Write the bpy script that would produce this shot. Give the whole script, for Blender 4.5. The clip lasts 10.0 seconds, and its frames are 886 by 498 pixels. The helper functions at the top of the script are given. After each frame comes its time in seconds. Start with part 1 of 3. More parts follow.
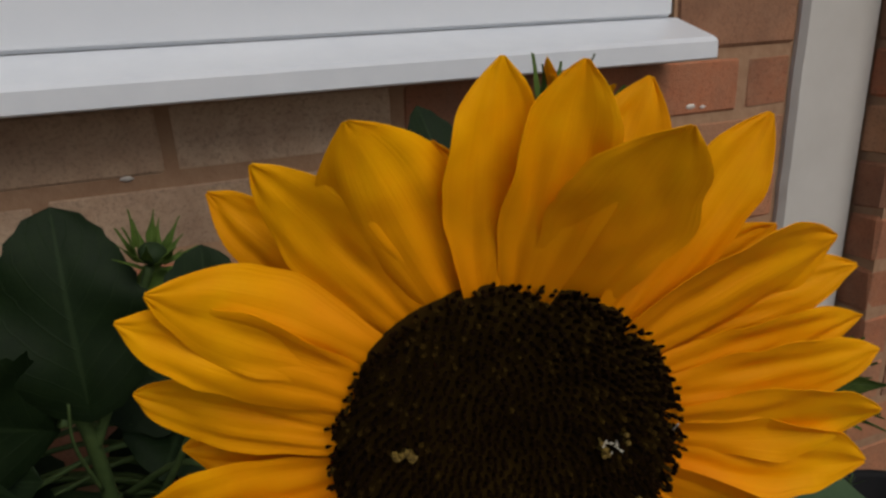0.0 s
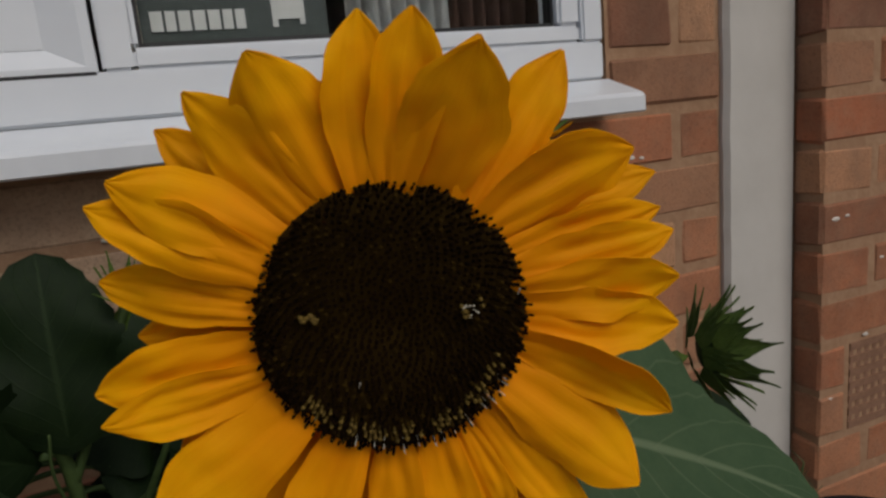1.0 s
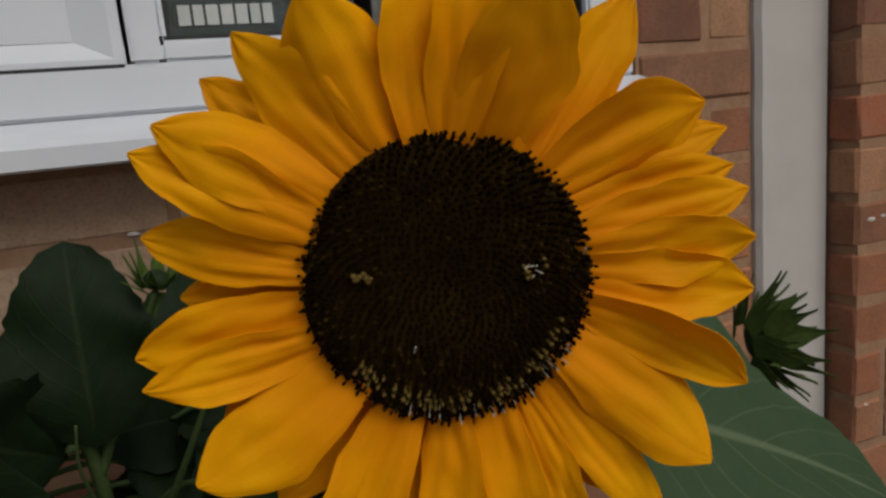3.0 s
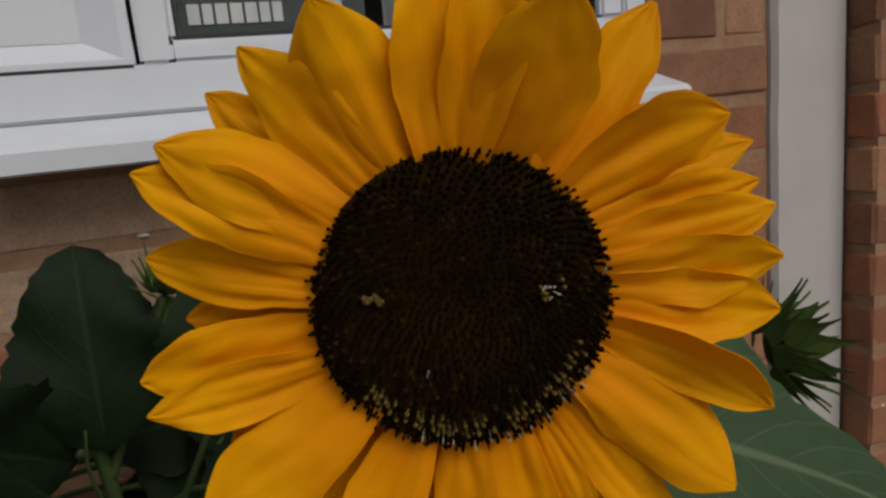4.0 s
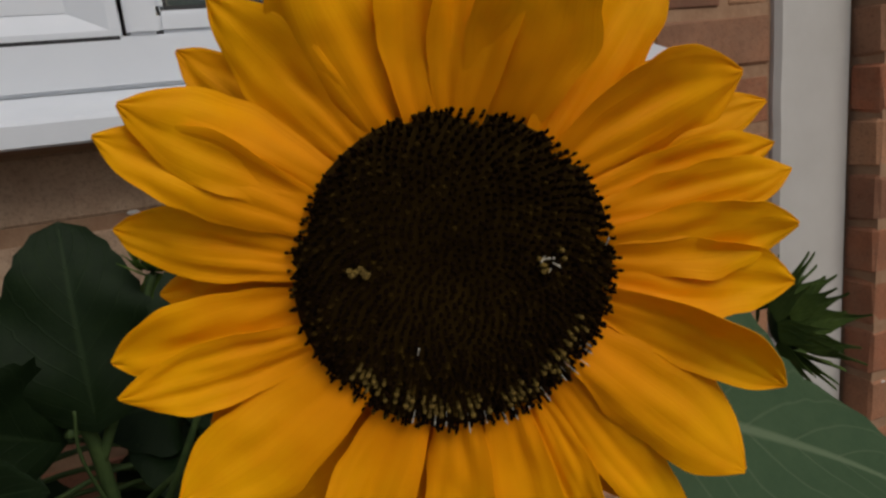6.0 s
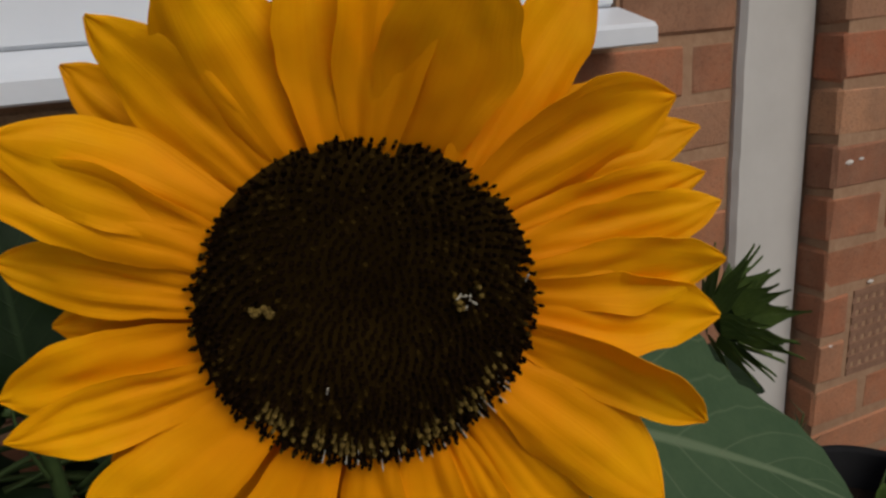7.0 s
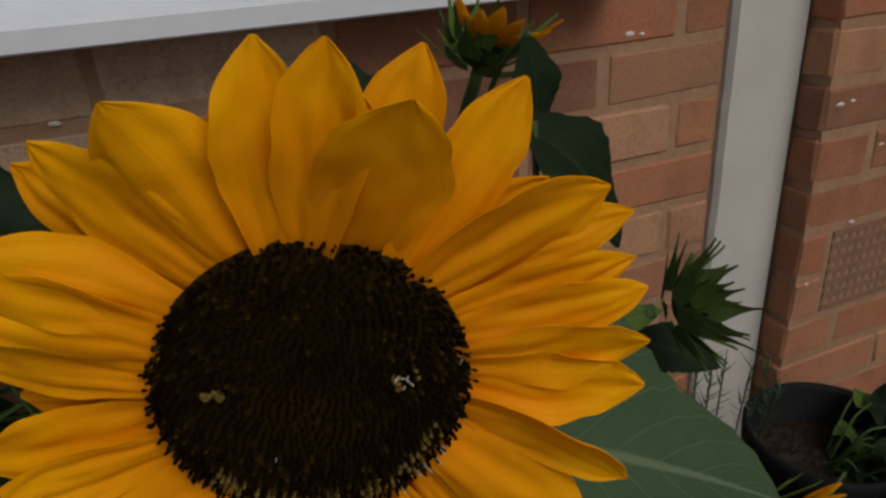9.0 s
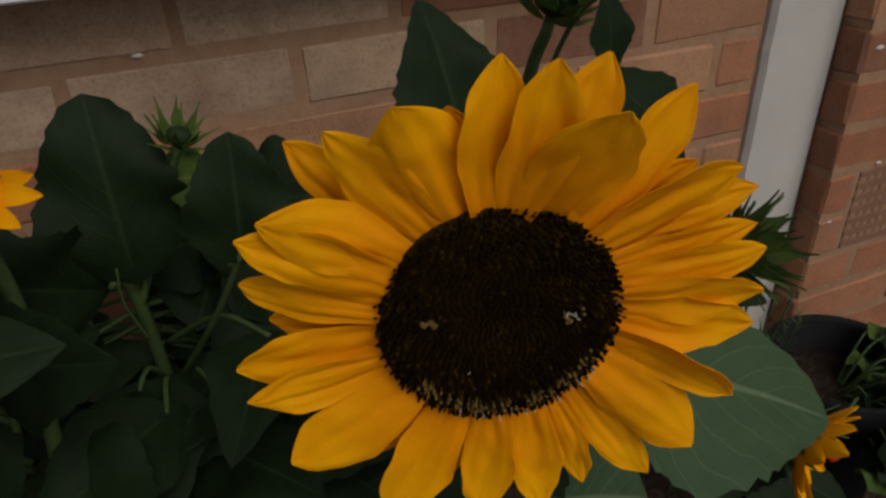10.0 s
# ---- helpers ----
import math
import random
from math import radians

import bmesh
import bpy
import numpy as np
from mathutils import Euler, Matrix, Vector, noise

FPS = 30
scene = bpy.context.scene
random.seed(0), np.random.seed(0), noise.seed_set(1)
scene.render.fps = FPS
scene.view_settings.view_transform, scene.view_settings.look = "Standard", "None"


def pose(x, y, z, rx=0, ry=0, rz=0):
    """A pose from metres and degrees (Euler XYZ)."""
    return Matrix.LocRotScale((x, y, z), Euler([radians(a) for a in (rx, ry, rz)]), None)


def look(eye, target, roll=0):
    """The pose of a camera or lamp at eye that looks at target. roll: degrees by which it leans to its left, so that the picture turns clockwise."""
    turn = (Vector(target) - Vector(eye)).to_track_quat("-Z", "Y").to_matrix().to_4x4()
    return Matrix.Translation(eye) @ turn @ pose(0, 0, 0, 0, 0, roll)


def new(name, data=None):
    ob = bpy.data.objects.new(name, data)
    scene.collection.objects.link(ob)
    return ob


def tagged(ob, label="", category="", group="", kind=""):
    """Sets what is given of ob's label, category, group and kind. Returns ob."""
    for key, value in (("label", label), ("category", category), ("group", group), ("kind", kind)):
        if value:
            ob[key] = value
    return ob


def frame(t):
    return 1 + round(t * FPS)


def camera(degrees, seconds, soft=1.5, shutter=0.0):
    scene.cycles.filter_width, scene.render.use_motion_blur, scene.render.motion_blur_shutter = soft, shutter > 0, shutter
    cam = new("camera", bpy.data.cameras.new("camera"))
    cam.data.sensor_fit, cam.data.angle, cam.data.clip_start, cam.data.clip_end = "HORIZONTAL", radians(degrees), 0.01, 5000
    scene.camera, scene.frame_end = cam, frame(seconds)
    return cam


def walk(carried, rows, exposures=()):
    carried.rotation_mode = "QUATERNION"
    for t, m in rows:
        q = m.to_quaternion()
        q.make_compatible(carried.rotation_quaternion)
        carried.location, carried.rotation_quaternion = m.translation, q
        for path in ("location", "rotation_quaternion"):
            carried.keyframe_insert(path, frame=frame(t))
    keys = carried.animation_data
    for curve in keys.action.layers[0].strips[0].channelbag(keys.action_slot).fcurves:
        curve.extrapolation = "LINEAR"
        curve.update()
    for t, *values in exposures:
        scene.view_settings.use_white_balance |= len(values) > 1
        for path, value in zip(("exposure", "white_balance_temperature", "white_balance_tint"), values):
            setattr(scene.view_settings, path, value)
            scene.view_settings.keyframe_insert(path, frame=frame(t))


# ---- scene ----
EXPO = -0.77
cam = camera(64.0, 10.0, soft=2.6)
ROWS = [
    (0, -0.5621, -0.6950, 1.4095, -21.08, -19.28, -2.40),
    (0.2, -0.5676, -0.7080, 1.4009, -20.43, -15.42, -2.98),
    (0.5, -0.5819, -0.7151, 1.3890, -27.32, -17.00, -2.40),
    (1, -0.5621, -0.7644, 1.3727, -22.59, -11.77, -5.22),
    (1.2, -0.5632, -0.7707, 1.3717, -23.00, -9.76, -5.56),
    (1.5, -0.5721, -0.7678, 1.3649, -22.67, -10.20, -5.11),
    (1.8, -0.5702, -0.7698, 1.3550, -22.39, -10.25, -6.32),
    (2, -0.5683, -0.7696, 1.3524, -21.33, -10.42, -6.36),
    (2.5, -0.5726, -0.7565, 1.3495, -21.81, -11.15, -5.47),
    (3, -0.5710, -0.7500, 1.3563, -21.33, -10.81, -5.30),
    (4.5, -0.5657, -0.7391, 1.3622, -20.06, -11.52, -5.67),
    (5, -0.5628, -0.7373, 1.3615, -19.78, -11.69, -5.76),
    (5.5, -0.5651, -0.7332, 1.3563, -19.92, -11.97, -5.84),
    (7, -0.5427, -0.7232, 1.3736, -22.55, -17.32, -4.42),
    (7.5, -0.5256, -0.7162, 1.3913, -23.72, -19.83, -3.87),
    (8, -0.5096, -0.7212, 1.3908, -23.91, -20.51, -4.14),
    (8.5, -0.5104, -0.7234, 1.4080, -22.50, -23.13, -3.47),
    (9, -0.5240, -0.7234, 1.4190, -22.33, -25.14, -3.55),
    (9.3, -0.5329, -0.7273, 1.4281, -23.31, -27.42, -3.67),
    (9.5, -0.5589, -0.7111, 1.4371, -22.63, -30.02, -0.40),
    (9.8, -0.5847, -0.7149, 1.4599, -21.73, -33.42, -0.63),
    (10, -0.5851, -0.7377, 1.4539, -21.48, -31.48, -2.47),
]
walk(cam, [(t, pose(x, y, z, 0, 0, yaw) @ pose(0, 0, 0, 90 + pitch) @ pose(0, 0, 0, 0, 0, roll)) for t, x, y, z, yaw, pitch, roll in ROWS],
     exposures=[(0.0, EXPO - 0.02), (0.5, EXPO - 0.24), (1.0, EXPO - 0.14), (2.5, EXPO - 0.10), (5.5, EXPO - 0.05), (7.5, EXPO + 0.10), (8.5, EXPO - 0.10), (9.0, EXPO - 0.22), (9.5, EXPO - 0.32), (10.0, EXPO - 0.22)])

# ---- light: an overcast day ----
world = bpy.data.worlds.new("world")
scene.world = world
world.use_nodes = True
wn = world.node_tree.nodes
sky = wn.new("ShaderNodeTexSky")
sky.sky_type, sky.sun_disc = "NISHITA", False
sky.sun_elevation, sky.sun_rotation = radians(49), radians(166)
sky.air_density, sky.dust_density, sky.ozone_density = 1.0, 4.0, 1.0
wn["Background"].inputs["Strength"].default_value = 0.10
world.node_tree.links.new(sky.outputs["Color"], wn["Background"].inputs["Color"])
sun_data = bpy.data.lights.new("sun", "SUN")
sun_data.energy, sun_data.angle, sun_data.color = 1.9, radians(40), (1.0, 0.97, 0.93)
sun = new("sun", sun_data)
sun.matrix_world = look((0.8, -3.1, 4.6), (0, 0, 1))

GROUND = 0.48


# ---- materials ----
def shader(name, rough=0.6, spec=0.4):
    m = bpy.data.materials.new(name)
    m.use_nodes = True
    b = m.node_tree.nodes["Principled BSDF"]
    b.inputs["Roughness"].default_value = rough
    b.inputs["Specular IOR Level"].default_value = spec
    return m, m.node_tree, b


def node(tree, kind, **values):
    n = tree.nodes.new(kind)
    for k, v in values.items():
        n.inputs[k].default_value = v
    return n


def ramp(tree, fac, stops):
    r = tree.nodes.new("ShaderNodeValToRGB")
    while len(r.color_ramp.elements) < len(stops):
        r.color_ramp.elements.new(0.5)
    for e, (p, c) in zip(r.color_ramp.elements, stops):
        e.position, e.color = p, (*c, 1)
    tree.links.new(fac, r.inputs["Fac"])
    return r.outputs["Color"]


def noise_of(tree, scale, detail=4.0, rough=0.6, vector=None):
    n = node(tree, "ShaderNodeTexNoise", Scale=scale, Detail=detail, Roughness=rough)
    if vector is None:
        vector = tree.nodes.new("ShaderNodeTexCoord").outputs["Object"]
    tree.links.new(vector, n.inputs["Vector"])
    return n.outputs["Fac"]


def mix(tree, fac, a, b, mode="MIX"):
    m = tree.nodes.new("ShaderNodeMix")
    m.data_type, m.blend_type = "RGBA", mode
    for sock, v in ((m.inputs[0], fac), (m.inputs[6], a), (m.inputs[7], b)):
        if isinstance(v, (int, float)):
            sock.default_value = v
        elif isinstance(v, tuple):
            sock.default_value = (*v, 1)
        else:
            tree.links.new(v, sock)
    return m.outputs[2]


def bump(tree, bsdf, height, strength=0.3, distance=0.002):
    n = node(tree, "ShaderNodeBump", Strength=strength, Distance=distance)
    tree.links.new(height, n.inputs["Height"])
    tree.links.new(n.outputs["Normal"], bsdf.inputs["Normal"])


def attribute(tree, name):
    a = tree.nodes.new("ShaderNodeAttribute")
    a.attribute_name = name
    return a.outputs["Fac"]


def thin(tree, bsdf, colour, amount):
    """Light that shines through petals and leaves."""
    t = tree.nodes.new("ShaderNodeBsdfTranslucent")
    tree.links.new(colour, t.inputs["Color"])
    m = node(tree, "ShaderNodeMixShader", Fac=amount)
    tree.links.new(bsdf.outputs[0], m.inputs[1])
    tree.links.new(t.outputs[0], m.inputs[2])
    tree.links.new(m.outputs[0], tree.nodes["Material Output"].inputs["Surface"])


def make_plain(name, low, high, scale, rough=0.6, spec=0.4, relief=0.2, distance=0.002):
    m, t, b = shader(name, rough, spec)
    f = noise_of(t, scale)
    big = noise_of(t, scale / 7, 2.0)
    c = mix(t, 0.35, ramp(t, f, [(0.3, low), (0.7, high)]), ramp(t, big, [(0.3, low), (0.7, high)]))
    t.links.new(c, b.inputs["Base Color"])
    bump(t, b, f, relief, distance)
    return m


def make_brick(name, tones):
    m, t, b = shader(name, 0.9, 0.2)
    info = t.nodes.new("ShaderNodeObjectInfo").outputs["Random"]
    geo = t.nodes.new("ShaderNodeNewGeometry")
    both = node(t, "ShaderNodeMath")
    both.operation = "FRACT"
    add = node(t, "ShaderNodeMath")
    add.operation = "ADD"
    t.links.new(info, add.inputs[0])
    t.links.new(geo.outputs["Random Per Island"], add.inputs[1])
    t.links.new(add.outputs[0], both.inputs[0])
    base = ramp(t, both.outputs[0], [(i / (len(tones) - 1), c) for i, c in enumerate(tones)])
    fine = noise_of(t, 260, 6.0, 0.7, geo.outputs["Position"])
    blot = noise_of(t, 30, 5.0, 0.65, geo.outputs["Position"])
    soot = noise_of(t, 6, 4.0, 0.6, geo.outputs["Position"])
    c = mix(t, ramp(t, blot, [(0.40, (0, 0, 0)), (0.72, (0.5, 0.5, 0.5))]), base, (0.34, 0.20, 0.125))
    c = mix(t, ramp(t, fine, [(0.30, (0.45, 0.45, 0.45)), (0.5, (0, 0, 0))]), c, (0.07, 0.035, 0.025))
    c = mix(t, ramp(t, soot, [(0.46, (0, 0, 0)), (0.72, (0.55, 0.55, 0.55))]), c, (0.13, 0.075, 0.05))
    t.links.new(c, b.inputs["Base Color"])
    h = mix(t, 0.5, fine, blot)
    bump(t, b, h, 0.8, 0.004)
    return m


brick_red = make_brick("red_brick", [(0.42, 0.150, 0.075), (0.49, 0.23, 0.12), (0.28, 0.122, 0.072), (0.51, 0.28, 0.155), (0.44, 0.175, 0.085), (0.24, 0.112, 0.072)])
brick_buff = make_brick("buff_brick", [(0.58, 0.41, 0.27), (0.52, 0.36, 0.24), (0.61, 0.45, 0.31), (0.48, 0.33, 0.22)])
mortar = make_plain("mortar", (0.30, 0.17, 0.10), (0.41, 0.26, 0.16), 60, 0.95, 0.1, 0.7, 0.003)
upvc = make_plain("white_upvc", (0.69, 0.725, 0.765), (0.75, 0.78, 0.81), 14, 0.28, 0.5, 0.02)
upvc_sill = make_plain("white_upvc_sill", (0.64, 0.675, 0.715), (0.73, 0.76, 0.79), 20, 0.3, 0.5, 0.04)
post_paint = make_plain("painted_post", (0.50, 0.48, 0.44), (0.60, 0.58, 0.54), 9, 0.6, 0.3, 0.25, 0.004)
fleck_white = make_plain("pale_mortar", (0.55, 0.50, 0.44), (0.70, 0.66, 0.60), 200, 0.9)
gasket = make_plain("black_gasket", (0.015, 0.015, 0.016), (0.03, 0.03, 0.03), 40, 0.5)
black_plastic = make_plain("black_plastic", (0.007, 0.007, 0.0075), (0.014, 0.014, 0.015), 25, 0.75, 0.15)
soil = make_plain("soil", (0.018, 0.012, 0.008), (0.06, 0.042, 0.03), 60, 0.95, 0.1, 1.0, 0.02)
paving = make_plain("paving", (0.20, 0.17, 0.15), (0.32, 0.28, 0.25), 8, 0.9, 0.2, 0.5, 0.004)
# Plaster toned dark so that its colour carries the room's dimness.
room_dark = make_plain("dimmed_plaster", (0.10, 0.09, 0.08), (0.15, 0.14, 0.12), 5, 0.9)
curtain_cloth = make_plain("curtain_cloth", (0.55, 0.55, 0.52), (0.70, 0.70, 0.68), 30, 0.9)
curtain_brown = make_plain("brown_cloth", (0.10, 0.05, 0.035), (0.18, 0.09, 0.06), 30, 0.9)
slat_wood = make_plain("slat_wood", (0.30, 0.27, 0.20), (0.42, 0.38, 0.29), 40, 0.7)
sign_green = make_plain("sign_dark", (0.025, 0.035, 0.033), (0.04, 0.05, 0.047), 30, 0.5)
sign_pale = make_plain("sign_pale", (0.40, 0.41, 0.40), (0.50, 0.50, 0.49), 30, 0.6)
terracotta = make_plain("air_brick_clay", (0.20, 0.11, 0.07), (0.30, 0.17, 0.11), 120, 0.95, 0.1, 0.6, 0.002)
stem_green = make_plain("stem_green", (0.030, 0.058, 0.014), (0.07, 0.11, 0.03), 90, 0.7, 0.3, 0.5, 0.001)
red_petal = make_plain("red_petal", (0.35, 0.01, 0.01), (0.55, 0.03, 0.02), 60, 0.6)
white_hair = make_plain("white_filament", (0.42, 0.39, 0.30), (0.56, 0.52, 0.41), 60, 0.6)
pollen = make_plain("pollen_floret", (0.075, 0.045, 0.005), (0.18, 0.115, 0.014), 400, 0.8)
anther = make_plain("dark_anther", (0.0050, 0.0022, 0.0005), (0.011, 0.0048, 0.0008), 300, 0.9, 0.05)

floret, t_, b_ = shader("brown_floret", 0.9, 0.05)
c_ = ramp(t_, t_.nodes.new("ShaderNodeNewGeometry").outputs["Random Per Island"], [(0.0, (0.0042, 0.0018, 0.0004)), (0.7, (0.012, 0.0056, 0.0009)), (1.0, (0.038, 0.022, 0.0032))])
t_.links.new(c_, b_.inputs["Base Color"])


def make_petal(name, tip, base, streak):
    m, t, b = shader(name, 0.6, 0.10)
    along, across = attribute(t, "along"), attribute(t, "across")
    comb = t.nodes.new("ShaderNodeCombineXYZ")
    mul = node(t, "ShaderNodeMath")
    mul.operation, mul.inputs[1].default_value = "MULTIPLY", 22
    t.links.new(across, mul.inputs[0])
    t.links.new(mul.outputs[0], comb.inputs[0])
    t.links.new(along, comb.inputs[1])
    t.links.new(t.nodes.new("ShaderNodeObjectInfo").outputs["Random"], comb.inputs[2])
    veins = noise_of(t, 1.0, 3.0, 0.6, comb.outputs[0])
    # Deeper orange base: pigment plus the shading near the disc, painted in.
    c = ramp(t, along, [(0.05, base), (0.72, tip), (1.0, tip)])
    c = mix(t, ramp(t, veins, [(0.40, (0, 0, 0)), (0.80, (0.40, 0.40, 0.40))]), c, streak)
    blot = noise_of(t, 60)
    c = mix(t, ramp(t, blot, [(0.45, (0, 0, 0)), (0.75, (0.45, 0.45, 0.45))]), c, base)
    own = ramp(t, t.nodes.new("ShaderNodeObjectInfo").outputs["Random"], [(0.0, (0.0, 0.0, 0.0)), (1.0, (0.32, 0.32, 0.32))])
    c = mix(t, own, c, streak)
    t.links.new(c, b.inputs["Base Color"])
    bump(t, b, veins, 0.22, 0.0009)
    thin(t, b, c, 0.20)
    return m


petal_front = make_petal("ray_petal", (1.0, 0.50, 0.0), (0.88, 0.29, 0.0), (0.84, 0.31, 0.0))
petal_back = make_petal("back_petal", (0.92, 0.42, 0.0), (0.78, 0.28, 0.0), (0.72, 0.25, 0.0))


def make_leaf(name, low, high, vein):
    m, t, b = shader(name, 0.65, 0.18)
    along, across = attribute(t, "along"), attribute(t, "across")
    ab = node(t, "ShaderNodeMath")
    ab.operation = "ABSOLUTE"
    t.links.new(across, ab.inputs[0])
    k = node(t, "ShaderNodeMath")
    k.operation = "MULTIPLY_ADD"
    k.inputs[1].default_value = -0.45
    t.links.new(ab.outputs[0], k.inputs[0])
    t.links.new(along, k.inputs[2])
    w = node(t, "ShaderNodeMath")
    w.operation = "PINGPONG"
    w.inputs[1].default_value = 0.075
    t.links.new(k.outputs[0], w.inputs[0])
    side = ramp(t, w.outputs[0], [(0.0, (1, 1, 1)), (0.009, (0, 0, 0))])
    mid = ramp(t, ab.outputs[0], [(0.02, (1, 1, 1)), (0.05, (0, 0, 0))])
    f = noise_of(t, 70)
    fine = noise_of(t, 420, 5.0)
    c = mix(t, 0.3, ramp(t, f, [(0.3, low), (0.7, high)]), ramp(t, fine, [(0.3, low), (0.7, high)]))
    c = mix(t, mix(t, 0.35, (0, 0, 0), side), c, vein)
    c = mix(t, mix(t, 0.8, (0, 0, 0), mid), c, vein)
    t.links.new(c, b.inputs["Base Color"])
    bump(t, b, mix(t, 0.5, fine, side), 0.5, 0.001)
    thin(t, b, c, 0.15)
    return m


# Near-black green: deep shade on these leaves is put into the colour.
leaf_shaded = make_leaf("shaded_leaf", (0.0048, 0.014, 0.003), (0.011, 0.025, 0.006), (0.021, 0.040, 0.013))
leaf_grey = make_leaf("grey_green_leaf", (0.042, 0.082, 0.036), (0.064, 0.108, 0.050), (0.15, 0.20, 0.11))
leaf_fresh = make_leaf("fresh_leaf", (0.060, 0.110, 0.016), (0.10, 0.165, 0.028), (0.17, 0.22, 0.07))

leaf_bud = make_leaf("bud_bract", (0.034, 0.066, 0.012), (0.080, 0.125, 0.022), (0.15, 0.18, 0.07))

glass, t_, b_ = shader("window_glass", 0.02, 0.5)
b_.inputs["Base Color"].default_value = (0.96, 0.98, 0.97, 1)
b_.inputs["Transmission Weight"].default_value = 1.0
b_.inputs["IOR"].default_value = 1.1


# ---- building blocks ----
def part(name, bm, material, parent=None, label="", smooth=False):
    me = bpy.data.meshes.new(name)
    bmesh.ops.recalc_face_normals(bm, faces=bm.faces)
    bm.to_mesh(me)
    bm.free()
    me.materials.append(material)
    if smooth:
        me.polygons.foreach_set("use_smooth", [True] * len(me.polygons))
    ob = new(name, me)
    if parent is not None:
        ob.parent = parent
    if label:
        tagged(ob, label)
    return ob


def box(bm, x0, x1, y0, y1, z0, z1, bevel=0.0):
    geo = bmesh.ops.create_cube(bm, size=1.0, matrix=Matrix.LocRotScale(((x0 + x1) / 2, (y0 + y1) / 2, (z0 + z1) / 2), None, (x1 - x0, y1 - y0, z1 - z0)))
    if bevel:
        edges = list({e for v in geo["verts"] for e in v.link_edges})
        bmesh.ops.bevel(bm, geom=edges, offset=bevel, segments=2, affect="EDGES")
    return bm


def boxes(*sizes, bevel=0.0):
    bm = bmesh.new()
    for q in sizes:
        box(bm, *q, bevel=bevel)
    return bm


def prism(profile, x0, x1):
    """A bar along x with a profile of (y, z) points."""
    bm = bmesh.new()
    a = [bm.verts.new((x0, y, z)) for y, z in profile]
    b = [bm.verts.new((x1, y, z)) for y, z in profile]
    bm.faces.new(a)
    bm.faces.new(b)
    for i in range(len(a)):
        j = (i + 1) % len(a)
        bm.faces.new((a[i], a[j], b[j], b[i]))
    return bm


def empty(name, at, label, category, group="", kind=""):
    ob = new(name)
    ob.location = at
    return tagged(ob, label, category, group, kind)


def smooth_line(points, steps=6):
    pts = [Vector(p) for p in points]
    pts = [2 * pts[0] - pts[1], *pts, 2 * pts[-1] - pts[-2]]
    out = []
    for i in range(1, len(pts) - 2):
        p0, p1, p2, p3 = pts[i - 1:i + 3]
        for k in range(steps):
            u = k / steps
            out.append(0.5 * (2 * p1 + (p2 - p0) * u + (2 * p0 - 5 * p1 + 4 * p2 - p3) * u * u + (3 * p1 - p0 - 3 * p2 + p3) * u ** 3))
    out.append(pts[-2])
    return out


def tube(bm, points, r0, r1, sides=8, steps=6, rough=0.0):
    line = smooth_line(points, steps)
    rings = []
    for i, p in enumerate(line):
        d = (line[min(i + 1, len(line) - 1)] - line[max(i - 1, 0)]).normalized()
        s = d.cross(Vector((0.31, 0.9, 0.2))).normalized()
        u = d.cross(s)
        r = r0 + (r1 - r0) * i / (len(line) - 1)
        ring = []
        for k in range(sides):
            a = 2 * math.pi * k / sides
            rr = r * (1 + rough * (random.random() - 0.5))
            ring.append(bm.verts.new(p + (s * math.cos(a) + u * math.sin(a)) * rr))
        rings.append(ring)
    for a, b in zip(rings, rings[1:]):
        for k in range(sides):
            bm.faces.new((a[k], a[(k + 1) % sides], b[(k + 1) % sides], b[k]))
    bm.faces.new(rings[0])
    bm.faces.new(rings[-1])
    return bm


def blade(name, place, nu, nv, thickness, material, parent, label=""):
    """A thin closed sheet; place(s, v) gives the point at s along (0 to 1) and v across (-1 to 1)."""
    bm = bmesh.new()
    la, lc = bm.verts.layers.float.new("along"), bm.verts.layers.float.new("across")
    grid = [[Vector(place(i / nu, 2 * j / nv - 1)) for j in range(nv + 1)] for i in range(nu + 1)]
    sheets = []
    for sign in (0.5, -0.5):
        sheet = []
        for i in range(nu + 1):
            row = []
            for j in range(nv + 1):
                du = grid[min(i + 1, nu)][j] - grid[max(i - 1, 0)][j]
                dv = grid[i][min(j + 1, nv)] - grid[i][max(j - 1, 0)]
                n = du.cross(dv)
                n = n.normalized() if n.length > 1e-12 else Vector()
                edge = 0.3 if i in (0, nu) or j in (0, nv) else 1.0
                v = bm.verts.new(grid[i][j] + n * thickness * sign * edge)
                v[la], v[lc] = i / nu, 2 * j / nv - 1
                row.append(v)
            sheet.append(row)
        sheets.append(sheet)
    a, b = sheets
    for i in range(nu):
        for j in range(nv):
            bm.faces.new((a[i][j], a[i + 1][j], a[i + 1][j + 1], a[i][j + 1]))
            bm.faces.new((b[i][j], b[i][j + 1], b[i + 1][j + 1], b[i + 1][j]))
    for i in range(nu):
        for j in (0, nv):
            bm.faces.new((a[i][j], b[i][j], b[i + 1][j], a[i + 1][j]))
    for j in range(nv):
        for i in (0, nu):
            bm.faces.new((a[i][j], a[i][j + 1], b[i][j + 1], b[i][j]))
    rim = {v for sheet in sheets for row in sheet for v in (row[0], row[-1])} | {v for sheet in sheets for row in (sheet[0], sheet[-1]) for v in row}
    for e in bm.edges:
        if e.verts[0] in rim and e.verts[1] in rim:
            e.smooth = False
    return part(name, bm, material, parent, label, smooth=True)


